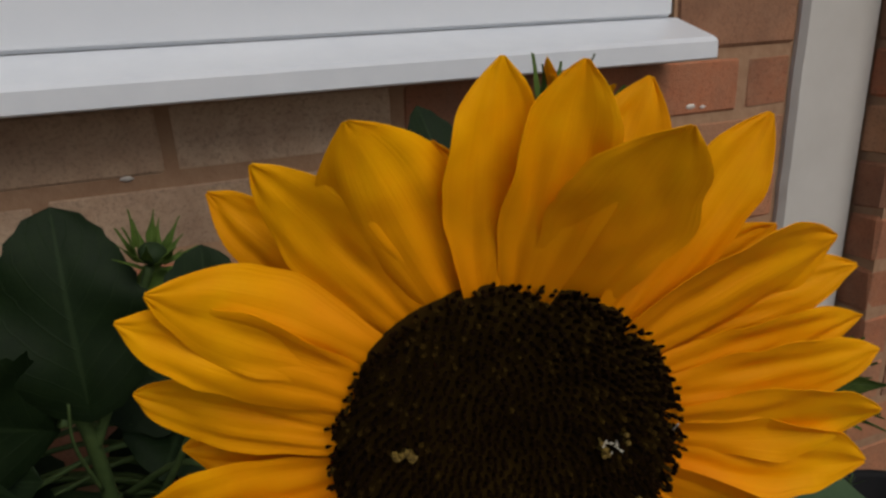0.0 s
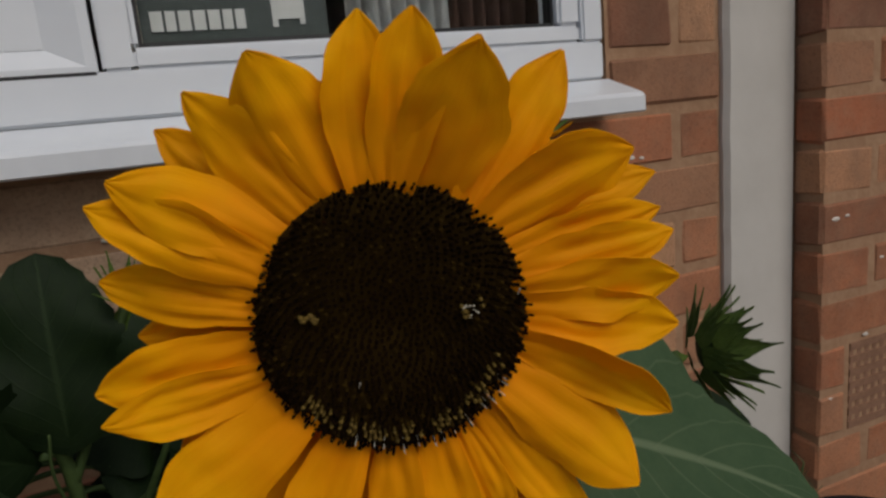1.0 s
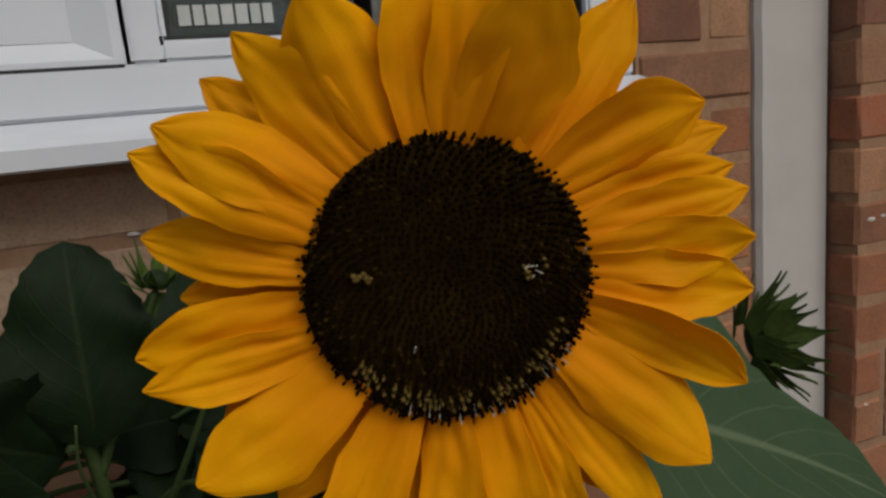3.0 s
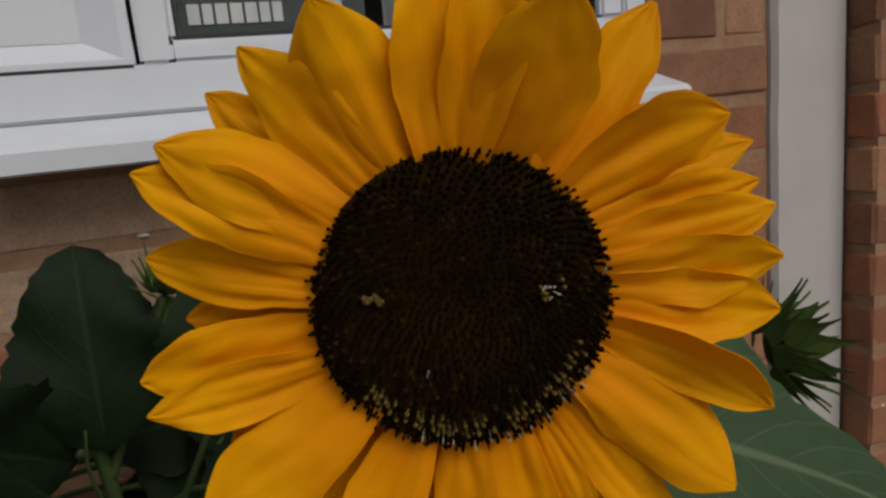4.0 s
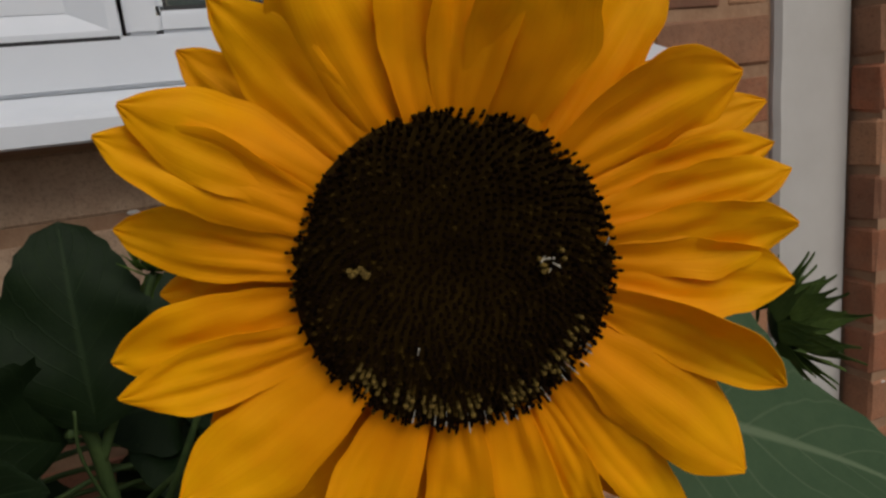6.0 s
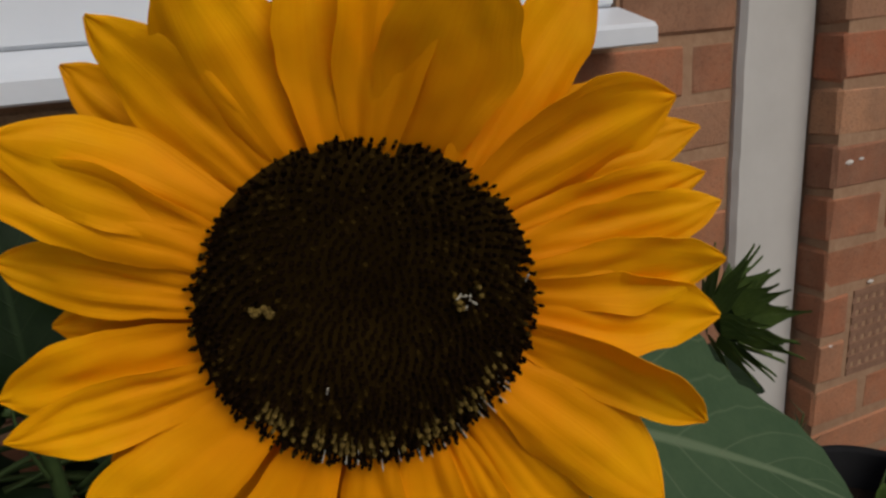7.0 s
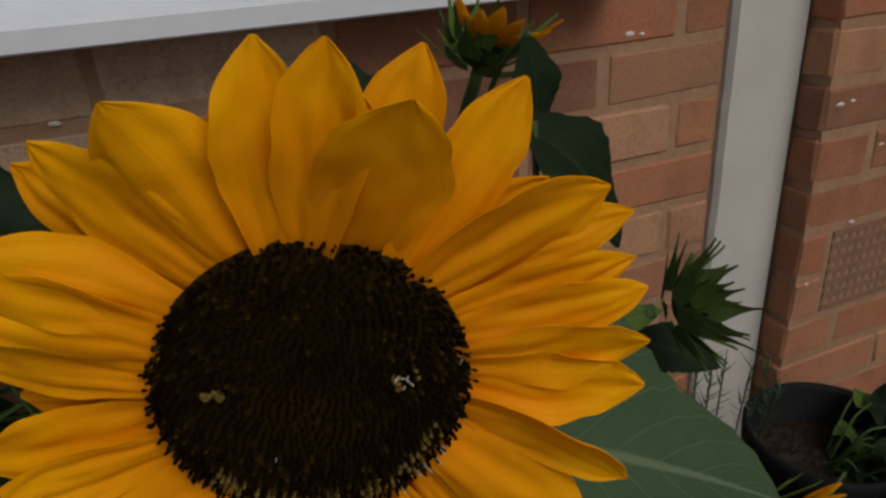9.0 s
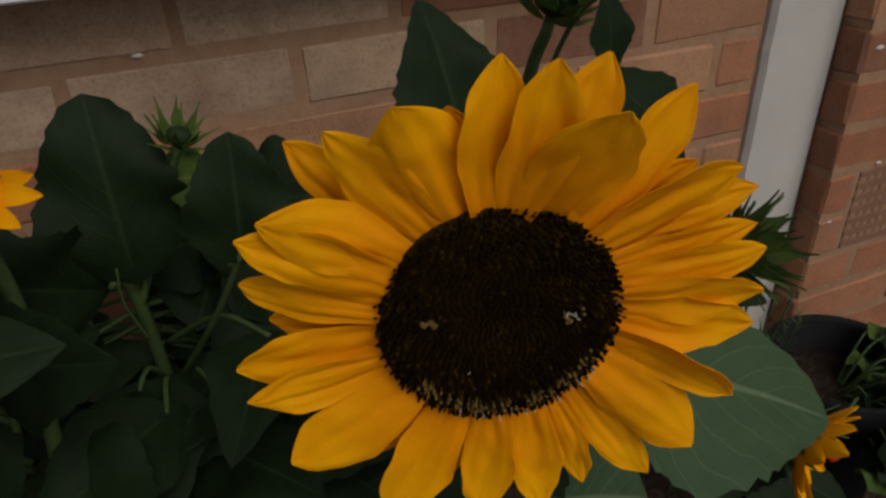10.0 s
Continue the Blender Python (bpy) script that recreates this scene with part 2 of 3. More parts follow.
def leaf(parent, base, tip, width, face, material, droop=0.15, fold=0.25, wave=0.06, name="leaf", label="", nu=22, nv=16, point=1.0):
    """A heart-shaped toothed leaf from base to tip that turns its upper side to face; places in the world."""
    o = Vector(parent.location)
    b, t = Vector(base) - o, Vector(tip) - o
    d = t - b
    n = Vector(face).normalized()
    n = (n - d * n.dot(d) / d.length_squared).normalized()
    side = d.normalized().cross(n)
    ln = d.length
    ph = random.uniform(0, 6)

    def place(s, v):
        w = (min(1.0, (s / 0.30) ** 0.55) if s < 0.30 else ((1 - (s - 0.30) / 0.70) ** (0.75 * point) if s < 1 else 0.0))
        w *= 1 + 0.05 * math.sin(s * 60 + ph) * abs(v)
        back = -0.10 * ln * max(0.0, 1 - s / 0.25) * abs(v) ** 1.5
        h = -droop * ln * (s - 0.3) ** 2 * 2.0 + fold * width * abs(v) * w * 0.5 - 0.30 * fold * width * w * v * v
        h += wave * width * math.sin(s * 11 + ph + 2 * v) * abs(v) * w
        p = b + d * s + d.normalized() * back + side * (v * w * width / 2) + n * h
        return p
    return blade(name, place, nu, nv, 0.0012, material, parent, label)


def stem(parent, points, r0, r1, name="stem", material=None):
    o = Vector(parent.location)
    bm = tube(bmesh.new(), [Vector(p) - o for p in points], r0, r1, 10, 8, 0.08)
    return part(name, bm, material or stem_green, parent, smooth=True)


# ---- ground ----
bm = bmesh.new()
bmesh.ops.create_grid(bm, x_segments=24, y_segments=24, size=400, matrix=Matrix.Translation((0, 0, GROUND - 0.02)))
tagged(part("ground", bm, paving), "grey paved ground before the house", "ground", kind="structure")
bm = bmesh.new()
bmesh.ops.create_grid(bm, x_segments=60, y_segments=30, size=1)
for v in bm.verts:
    v.co = Vector((v.co.x * 1.6 - 0.3, v.co.y * 0.36 - 0.37, GROUND + 0.012 + 0.02 * noise.noise(Vector((v.co.x * 14, v.co.y * 8, 0)))))
tagged(part("flower_bed", bm, soil, smooth=True), "dark crumbly soil bed along the brick wall", "soil", kind="structure")

# ---- house wall, in bonded brick ----
COURSE, LENGTH, JOINT = 0.075, 0.225, 0.010
TOP_JOINT = 1.261
POST0, POST1, PIER_Y = 0.190, 0.320, -0.058
SILL_END = 0.0
wall = tagged(part("wall_house", boxes((-3.0, POST1, 0.0022, 0.22, GROUND - 0.02, 1.345)), mortar), "house wall of weathered red and buff brick under the window", "wall", kind="structure")
wall_side = tagged(part("wall_beside_window", boxes((SILL_END + 0.003, POST1, 0.0022, 0.22, 1.345, 3.0)), mortar), "narrow red brick wall between window and white post", "wall", kind="structure")
tagged(part("wall_over_window", boxes((-1.85, SILL_END + 0.003, 0.0022, 0.22, 2.5, 3.0)), mortar), "wall over the window", "wall", kind="structure")
tagged(part("wall_far_side", boxes((-3.0, -1.85, 0.0022, 0.22, 1.345, 3.0)), mortar), "wall on the far side of the window", "wall", kind="structure")
pier = tagged(part("wall_pier", boxes((POST1 + 0.006, 3.0, PIER_Y + 0.0022, 0.22, GROUND - 0.02, 3.0)), mortar),
              "brick wall that stands proud beside the white post", "wall", kind="structure")


def brick_mesh(lx, ly, lz):
    bm = box(bmesh.new(), 0, lx, 0, ly, 0, lz)
    bmesh.ops.bevel(bm, geom=list(bm.edges), offset=0.0045, segments=1, affect="EDGES")
    for v in bm.verts:
        v.co += Vector((random.uniform(-1, 1) * 0.0022, random.uniform(-1, 1) * 0.0010, random.uniform(-1, 1) * 0.0022))
    me = bpy.data.meshes.new("brick")
    bm.to_mesh(me)
    bm.free()
    return me


BRICK_MESHES = {}


def brick(parent, x0, x1, y, z, material, along_y=False):
    key = (round(x1 - x0, 3), material.name, random.randrange(4), along_y)
    if key not in BRICK_MESHES:
        me = brick_mesh(0.05, x1 - x0, COURSE - JOINT) if along_y else brick_mesh(x1 - x0, 0.05, COURSE - JOINT)
        me.materials.append(material)
        BRICK_MESHES[key] = me
    ob = new("brick", BRICK_MESHES[key])
    ob.parent = parent
    j = random.uniform(-0.0015, 0.0015)
    ob.location = (y + j, x0, z) if along_y else (x0, y + j, z)
    return ob


def brick_wall(parent, row_low, row_high, spans, y):
    for row in range(row_low, row_high):
        z = TOP_JOINT + row * COURSE + JOINT / 2
        x_start, x_end = spans(row)
        x = 0.113 - (LENGTH / 2 if row % 2 else 0)
        x -= math.ceil((x - x_start) / LENGTH) * LENGTH
        while x < x_end - 0.01:
            a, b = max(x + JOINT / 2, x_start), min(x + LENGTH - JOINT / 2, x_end)
            if b - a > 0.015:
                buff = (row in (0, -1) and b < -0.12) or random.random() < 0.10
                brick(parent, a, b, y, z, brick_buff if buff else brick_red)
            x += LENGTH


brick_wall(wall_side, 1, 6, lambda row: (SILL_END + 0.006, POST0 - 0.002), 0.0)
brick_wall(wall, -8, 1, lambda row: (-1.25, POST0 - 0.002), 0.0)

# pier: headers and stretchers in turn at the corner, with the air brick let in
VENT0, VENT1 = 0.388, 0.603
for row in range(-9, 6):
    z = TOP_JOINT + row * COURSE + JOINT / 2
    x = POST1 + 0.002
    n = 0
    while x < 1.0:
        w = 0.1025 if (row % 2 and n == 0) else 0.215
        a, b = x, x + w
        vent_row = row in (-5, -6)
        if vent_row and a < VENT0 < b:
            b = VENT0 - JOINT
        if vent_row and VENT0 <= a < VENT1:
            x = VENT1 + JOINT
            n += 1
            continue
        brick(pier, a, b, PIER_Y, z, brick_red)
        x = b + JOINT if not (vent_row and b < VENT0) else VENT0
        n += 1

bm = box(bmesh.new(), VENT0, VENT1, PIER_Y + 0.006, PIER_Y + 0.05, TOP_JOINT - 6 * COURSE + 0.005, TOP_JOINT - 4 * COURSE - 0.005)
vent = tagged(part("air_brick", bm, terracotta), "brown clay air brick with rows of small square holes", "vent")
bm = bmesh.new()
z0 = TOP_JOINT - 6 * COURSE + 0.005
for i in range(7):
    box(bm, VENT0, VENT1, PIER_Y, PIER_Y + 0.007, z0 + i * 0.0215, z0 + i * 0.0215 + 0.011)
for k in range(13):
    xx = VENT0 + k * (VENT1 - VENT0 - 0.008) / 12
    box(bm, xx, xx + 0.008, PIER_Y + 0.0015, PIER_Y + 0.007, z0, z0 + 0.14)
part("grille", bm, terracotta, vent)

def fleck(parent, x, y, z, size):
    """A smear of pale mortar left on the face of the bricks."""
    bm = bmesh.new()
    bmesh.ops.create_uvsphere(bm, u_segments=8, v_segments=6, radius=1)
    for v in bm.verts:
        v.co = Vector((x + v.co.x * size * (1 + 0.3 * noise.noise(v.co * 3)), y + v.co.y * 0.0025, z + v.co.z * size * 0.42))
    part("mortar_fleck", bm, fleck_white, parent, "pale mortar smear")


for x, z, size in ((0.034, 1.277, 0.008), (0.052, 1.275, 0.005), (-0.60, 1.268, 0.006)):
    fleck(wall, x, 0.0, z, size)
for x, z, size in ((0.346, 0.877, 0.0045), (0.349, 1.155, 0.008), (0.372, 1.157, 0.005), (0.42, 0.965, 0.006), (0.45, 1.082, 0.005)):
    fleck(pier, x, PIER_Y, z, size)

# white painted post in the corner, its paint edge uneven along the courses
bm = bmesh.new()
zs = [GROUND - 0.02 + i * 0.025 for i in range(102)]
left, right = [], []
for i, z in enumerate(zs):
    j = 0.0025 * noise.noise(Vector((0, 0, z * 9))) + 0.0012 * noise.noise(Vector((3, 0, z * 40)))
    left.append([bm.verts.new((POST0 + j, y, z)) for y in (0.02, -0.004)] + [bm.verts.new((POST0 + 0.006 + j, -0.012, z))])
    right.append([bm.verts.new((POST1 - 0.004, -0.012, z)), bm.verts.new((POST1 + 0.001, -0.006, z)), bm.verts.new((POST1 + 0.001, 0.02, z))])
for i in range(len(zs) - 1):
    a, b = left[i] + right[i], left[i + 1] + right[i + 1]
    for k in range(5):
        bm.faces.new((a[k], a[k + 1], b[k + 1], b[k]))
tagged(part("corner_post", bm, post_paint), "off-white painted flat post in the wall corner", "post", kind="structure")

# ---- window with its sill ----
WX0, WX1, WZ0, WZ1 = -1.85, SILL_END - 0.004, 1.382, 2.5
PX0, PX1, PZ0 = -0.540, -0.069, 1.455
MX0 = -0.578
window = empty("window_1", (0, 0, 0), "white plastic window with one clear pane and one panel", "window", kind="structure")
part("window_frame", boxes((WX0, WX1, -0.004, 0.06, WZ0, 1.428), (WX1 - 0.030, WX1, -0.0045, 0.06, 1.428, WZ1), (WX0, WX1 - 0.030, -0.004, 0.06, WZ1 - 0.06, WZ1), (MX0 + 0.002, MX0 + 0.030, -0.0045, 0.06, 1.428, WZ1 - 0.06), bevel=0.003), upvc, window)
# opening sash round the pane, with a sloping bead
part("sash", boxes((MX0 + 0.030, WX1 - 0.030, 0.000, 0.05, 1.428, PZ0 - 0.006), (MX0 + 0.030, PX0 - 0.001, -0.0005, 0.05, PZ0 - 0.006, WZ1 - 0.06), (PX1 + 0.004, WX1 - 0.030, -0.0005, 0.05, PZ0 - 0.006, WZ1 - 0.06), bevel=0.004), upvc, window)
part("gasket", boxes((PX0 - 0.001, PX1 + 0.004, 0.012, 0.03, PZ0 - 0.006, PZ0 - 0.001), (PX0 - 0.001, PX0 + 0.003, 0.012, 0.03, PZ0 - 0.001, WZ1 - 0.06), (PX1, PX1 + 0.004, 0.012, 0.03, PZ0 - 0.001, WZ1 - 0.06)), gasket, window)
pane = part("pane", boxes((PX0 + 0.003, PX1, 0.018, 0.022, PZ0 - 0.001, WZ1 - 0.06)), glass, window)
pane.visible_shadow = False
# opaque panel with a sunk field
part("panel", boxes((WX0 + 0.06, MX0 - 0.046, 0.010, 0.04, 1.452, WZ1 - 0.06)), upvc, window)
part("bead", prism([(-0.002, 1.4285), (-0.002, 1.434), (0.011, 1.452), (0.03, 1.452), (0.03, 1.4285)], WX0 + 0.06, MX0 - 0.002), upvc, window)
bm = bmesh.new()
pr = [(MX0 - 0.0025, -0.002), (MX0 - 0.012, -0.002), (MX0 - 0.046, 0.011), (MX0 - 0.046, 0.03), (MX0 - 0.0025, 0.03)]
lo = [bm.verts.new((x, y, 1.4345)) for x, y in pr]
hi = [bm.verts.new((x, y, WZ1 - 0.06)) for x, y in pr]
bm.faces.new(lo), bm.faces.new(hi)
for i in range(5):
    bm.faces.new((lo[i], lo[(i + 1) % 5], hi[(i + 1) % 5], hi[i]))
part("bead", bm, upvc, window)
part("gasket", boxes((WX0 + 0.06, MX0 - 0.004, -0.003, 0.004, 1.4255, 1.4285)), gasket, window)
sill = prism([(0.03, 1.381), (-0.006, 1.381), (-0.070, 1.3625), (-0.0755, 1.358), (-0.076, 1.341), (-0.073, 1.339), (-0.060, 1.339), (-0.060, 1.3455), (0.03, 1.3455)], WX0 - 0.04, SILL_END)
part("window_sill", sill, upvc_sill, window, "white plastic sill that sticks out over the bricks")

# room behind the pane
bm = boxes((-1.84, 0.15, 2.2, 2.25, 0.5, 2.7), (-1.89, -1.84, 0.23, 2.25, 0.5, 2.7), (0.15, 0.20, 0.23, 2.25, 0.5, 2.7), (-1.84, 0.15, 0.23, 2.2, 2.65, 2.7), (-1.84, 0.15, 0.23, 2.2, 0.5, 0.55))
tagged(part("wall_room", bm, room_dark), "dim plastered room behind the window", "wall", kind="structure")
tagged(part("window_board", boxes((-1.8, -0.005, 0.062, 0.30, 1.40, 1.432), bevel=0.004), upvc), "white inner window board", "board", kind="structure")
board = empty("sign_board", (-0.45, 0.05, 1.432), "dark sign with pale lettering propped behind the glass", "sign")
part("plate", boxes((-0.085, 0.112, 0.0, 0.006, 0.0, 0.070), bevel=0.001), sign_green, board)
lx = -0.075
for w, h in ((0.012, 0.020), (0.010, 0.020), (0.012, 0.020), (0.012, 0.020), (0.012, 0.020), (0.010, 0.020), (0.010, 0.020)):
    part("letter_bar", boxes((lx, lx + w, -0.002, -0.0004, 0.036, 0.036 + h)), sign_pale, board)
    lx += w + 0.003
bm = boxes((0.050, 0.086, -0.002, -0.0004, 0.044, 0.066), (0.050, 0.056, -0.002, -0.0004, 0.036, 0.044), (0.080, 0.086, -0.002, -0.0004, 0.038, 0.044))
part("emblem", bm, sign_pale, board)
slats = empty("slatted_blind", (-0.45, 0.12, 1.432), "pale wooden slats of a blind behind the pane", "blind")
for i in range(9):
    part("slat", boxes((-0.10, 0.07, 0.0, 0.012, i * 0.026, i * 0.026 + 0.022), bevel=0.002), slat_wood, slats)


def curtain(x0, x1, y, z0, z1, material, label):
    bm = bmesh.new()
    n = 48
    rows = [[bm.verts.new((x0 + (x1 - x0) * i / n, y + 0.012 * math.sin(i * 0.9) + 0.004 * math.sin(i * 2.3) + dy, z)) for i in range(n + 1)] for z, dy in ((z0, 0), (z1, 0), (z1, 0.003), (z0, 0.003))]
    for k in range(4):
        a, b = rows[k], rows[(k + 1) % 4]
        for i in range(n):
            bm.faces.new((a[i], a[i + 1], b[i + 1], b[i]))
    return tagged(part("curtain", bm, material, smooth=True), label, "curtain")


curtain(-0.30, -0.17, 0.10, 1.433, 2.45, curtain_cloth, "pale folded net curtain behind the pane")
curtain(-0.16, -0.02, 0.13, 1.433, 2.45, curtain_brown, "brown folded curtain behind the pane")


# ---- sunflowers ----
def petal(parent, tip_angle, tip_r, base_angle, width, tip_n, base_n, material, arch=0.0, sharp=1.0, cup=0.1, lean=0.0):
    """A ray petal from the disc's rim; arch lifts its middle, cup curls its sides forward, lean turns it on its own line."""
    ta, ba = radians(tip_angle), radians(base_angle)
    b = Vector((0.0370 * math.cos(ba), 0.0370 * math.sin(ba), base_n))
    t = Vector((tip_r * math.cos(ta), tip_r * math.sin(ta), tip_n))
    mid = (b + t) / 2 + Vector((math.cos(ba), math.sin(ba), 0)) * 0.006 + Vector((0, 0, arch))
    width *= 1.06
    ph, rid = random.uniform(0, 6), random.uniform(0.018, 0.045)
    bend = random.uniform(-0.06, 0.06)
    folds, nick = random.uniform(2.2, 3.8), random.uniform(0, 50)
    lean += random.uniform(-0.10, 0.10)

    def place(s, v):
        p = b * (1 - s) ** 2 + 2 * mid * s * (1 - s) + t * s * s
        d = ((mid - b) * (1 - s) + (t - mid) * s).normalized()
        side = Vector((-d.y, d.x, 0)).normalized()
        w = (0.50 + 0.50 * math.sin(math.pi / 2 * min(s / 0.55, 1))) * max(0.0, 1 - max(0.0, (s - 0.45) / 0.55) ** (2.2 / sharp)) ** 0.86
        w = max(w, 0.045)
        body = math.sin(math.pi * min(1, s * 0.95 + 0.15))
        h = -rid * width * (math.cos(v * folds * 1.7 + ph) + 0.5 * math.cos(v * folds * 3.9 + 2 * ph + 1.2 * s)) * body * w
        h += cup * width * v * v * w * w * (0.35 + 0.65 * s) + 0.0012 * math.sin(s * 7 + ph) * v * w + lean * width * v * w * 0.6
        h += 0.0010 * noise.noise(Vector((s * 5, v * 2.5, nick)))
        x = v * w * width / 2 * (1 + 0.03 * math.sin(s * 13 + ph + v) + 0.10 * noise.noise(Vector((s * 7, 2 * v, nick))))
        return p + side * (x + bend * width * math.sin(math.pi * s)) + Vector((0, 0, h))
    return blade("petal", place, 28, 18, 0.0006, material, parent)


def cloud_part(name, pieces, material, parent, label=""):
    """Many small pieces in one mesh: each piece is (points, faces)."""
    vs, fs = [], []
    for pv, pf in pieces:
        k = len(vs)
        vs += pv
        fs += [[k + i for i in f] for f in pf]
    me = bpy.data.meshes.new(name)
    me.from_pydata(vs, [], fs)
    me.materials.append(material)
    ob = new(name, me)
    ob.parent = parent
    tagged(ob, label, kind="stuff")
    return ob


def knob(c, d, length, r, head=1.0, sides=5):
    """A little floret: a rod from c along d with a swollen end."""
    c, d = Vector(c), Vector(d).normalized()
    s = d.cross(Vector((0.3, 0.5, 0.81))).normalized()
    u = d.cross(s)
    pts = []
    for f, rr in ((0, r * 0.8), (0.6, r * 0.7), (0.8, r * head), (1.0, r * head * 0.55)):
        for k in range(sides):
            a = 2 * math.pi * k / sides
            pts.append(c + d * length * f + (s * math.cos(a) + u * math.sin(a)) * rr)
    faces = [[sides * i + k, sides * i + (k + 1) % sides, sides * (i + 1) + (k + 1) % sides, sides * (i + 1) + k] for i in range(3) for k in range(sides)]
    faces.append([sides * 3 + k for k in range(sides)])
    return pts, faces


def dome(r):
    """Height of the disc's face at r from its middle."""
    q = r / 0.0416
    return 0.0005 - 0.0035 * max(0, 1 - q / 0.55) ** 2 - 0.006 * max(0.0, q - 0.75) ** 2 * 8


DISC_AT = Vector((-0.4997, -0.5713, 1.3102))
HEAD_SIZE, UNIT = 0.9851, 1.1550
FOOT = Vector((-0.43, -0.40, GROUND))
sunflower = empty("sunflower", FOOT, "large open golden sunflower with a dark brown disc", "sunflower")
ez = Vector((-0.2570, -0.9628, 0.0312)).normalized()
ex = Vector((0, 0, 1)).cross(ez).normalized()
ey = ez.cross(ex)
turn = Matrix((ex, ey, ez)).transposed().to_4x4()

bm = bmesh.new()
rings = [[bm.verts.new((0, 0, dome(0)))]]
for i in range(1, 15):
    r = 0.0420 * i / 14
    rings.append([bm.verts.new((r * math.cos(2 * math.pi * k / 40), r * math.sin(2 * math.pi * k / 40), dome(r) - 0.001)) for k in range(40)])
rings.append([bm.verts.new((0.040 * math.cos(2 * math.pi * k / 40), 0.040 * math.sin(2 * math.pi * k / 40), -0.014)) for k in range(40)])
rings.append([bm.verts.new((0.014 * math.cos(2 * math.pi * k / 40), 0.014 * math.sin(2 * math.pi * k / 40), -0.026)) for k in range(40)])
for k in range(40):
    bm.faces.new((rings[0][0], rings[1][k], rings[1][(k + 1) % 40]))
for a, b in zip(rings[1:], rings[2:]):
    for k in range(40):
        bm.faces.new((a[k], a[(k + 1) % 40], b[(k + 1) % 40], b[k]))
head = part("flower_head", bm, floret, sunflower, "dark brown seed disc", smooth=True)
head.matrix_local = Matrix.Translation(DISC_AT - FOOT) @ turn @ Matrix.Scale(HEAD_SIZE, 4)

# each petal: tip angle, tip radius, base angle, width, tip height; then how it curls and leans
FRONT = [
    (125.2, 0.1020, 122, 0.0235, 0.000, 0.10, -0.2), (145.3, 0.1015, 140, 0.0255, 0.010, -0.15, 0.2), (151.2, 0.1050, 152, 0.0230, 0.007, 0.15, 0.1),
    (111.5, 0.1000, 109, 0.0330, 0.011, -0.30, 0.0), (90.5, 0.1045, 95, 0.0255, 0.002, 0.15, 0.2), (81.0, 0.1045, 84, 0.0235, 0.008, 0.35, -0.1),
    (69.0, 0.0960, 68, 0.0360, 0.023, -0.05, 0.0), (51.7, 0.1110, 49, 0.0250, -0.006, 0.20, 0.1), (27.5, 0.1090, 38, 0.0330, -0.014, 0.10, 0.3),
    (14.8, 0.1075, 21, 0.0200, -0.009, 0.10, 0.1), (10.6, 0.1075, 12, 0.0215, -0.003, 0.15, -0.1), (1.9, 0.1050, 2, 0.0235, 0.002, 0.20, 0.2), (-8.4, 0.1070, -7, 0.0240, -0.002, 0.25, -0.1),
]
LOWER = [
    (-25.4, 0.1085, -18, 0.0195, 0.006, 0.45, 0.5), (-41.0, 0.1115, -36, 0.0300, 0.006, -0.15, -0.1), (-54.6, 0.1210, -51, 0.0195, -0.004, 0.10, 0.0),
    (-68.5, 0.1060, -65, 0.0150, -0.004, 0.15, 0.1), (-79.5, 0.1090, -76, 0.0225, 0.000, 0.20, 0.0), (-96.0, 0.1060, -95, 0.0220, 0.000, 0.10, 0.1),
    (-118.0, 0.1110, -115, 0.0270, 0.000, 0.20, 0.0), (-147.5, 0.1050, -141, 0.0300, 0.003, -0.10, 0.1), (-167.0, 0.1035, -160, 0.0200, 0.001, 0.10, 0.0),
    (-171.5, 0.1060, -174, 0.0250, -0.010, 0.10, 0.1), (166.1, 0.1000, 168, 0.0210, -0.010, 0.10, -0.1),
]
BACK = [
    (135.5, 0.1040, 131, 0.0220, -0.022), (66.0, 0.1055, 63, 0.0270, -0.020), (21.0, 0.1130, 30, 0.0210, -0.016), (179.0, 0.0900, 178, 0.0190, -0.018),
    (-59.0, 0.1040, -58, 0.0190, -0.014), (-87.0, 0.1000, -87, 0.0190, -0.014), (-106.0, 0.1010, -105, 0.0190, -0.014), (-131.0, 0.1000, -129, 0.0240, -0.013),
    (-152.0, 0.0920, -151, 0.0180, -0.014), (101.0, 0.0860, 102, 0.0190, -0.012), (74.0, 0.0880, 75, 0.0190, -0.012), (157.0, 0.0900, 158, 0.0180, -0.012), (-30.0, 0.0900, -28, 0.0180, -0.012), (36.0, 0.0950, 38, 0.0200, -0.012),
]
for i, (ta, r, ba, w, tn, cup, lean) in enumerate(FRONT + LOWER):
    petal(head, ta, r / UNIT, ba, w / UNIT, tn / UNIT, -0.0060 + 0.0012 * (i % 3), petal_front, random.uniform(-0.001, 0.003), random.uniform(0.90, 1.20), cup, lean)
for ta, r, ba, w, tn in BACK:
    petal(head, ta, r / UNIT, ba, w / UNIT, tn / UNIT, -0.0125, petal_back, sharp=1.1)

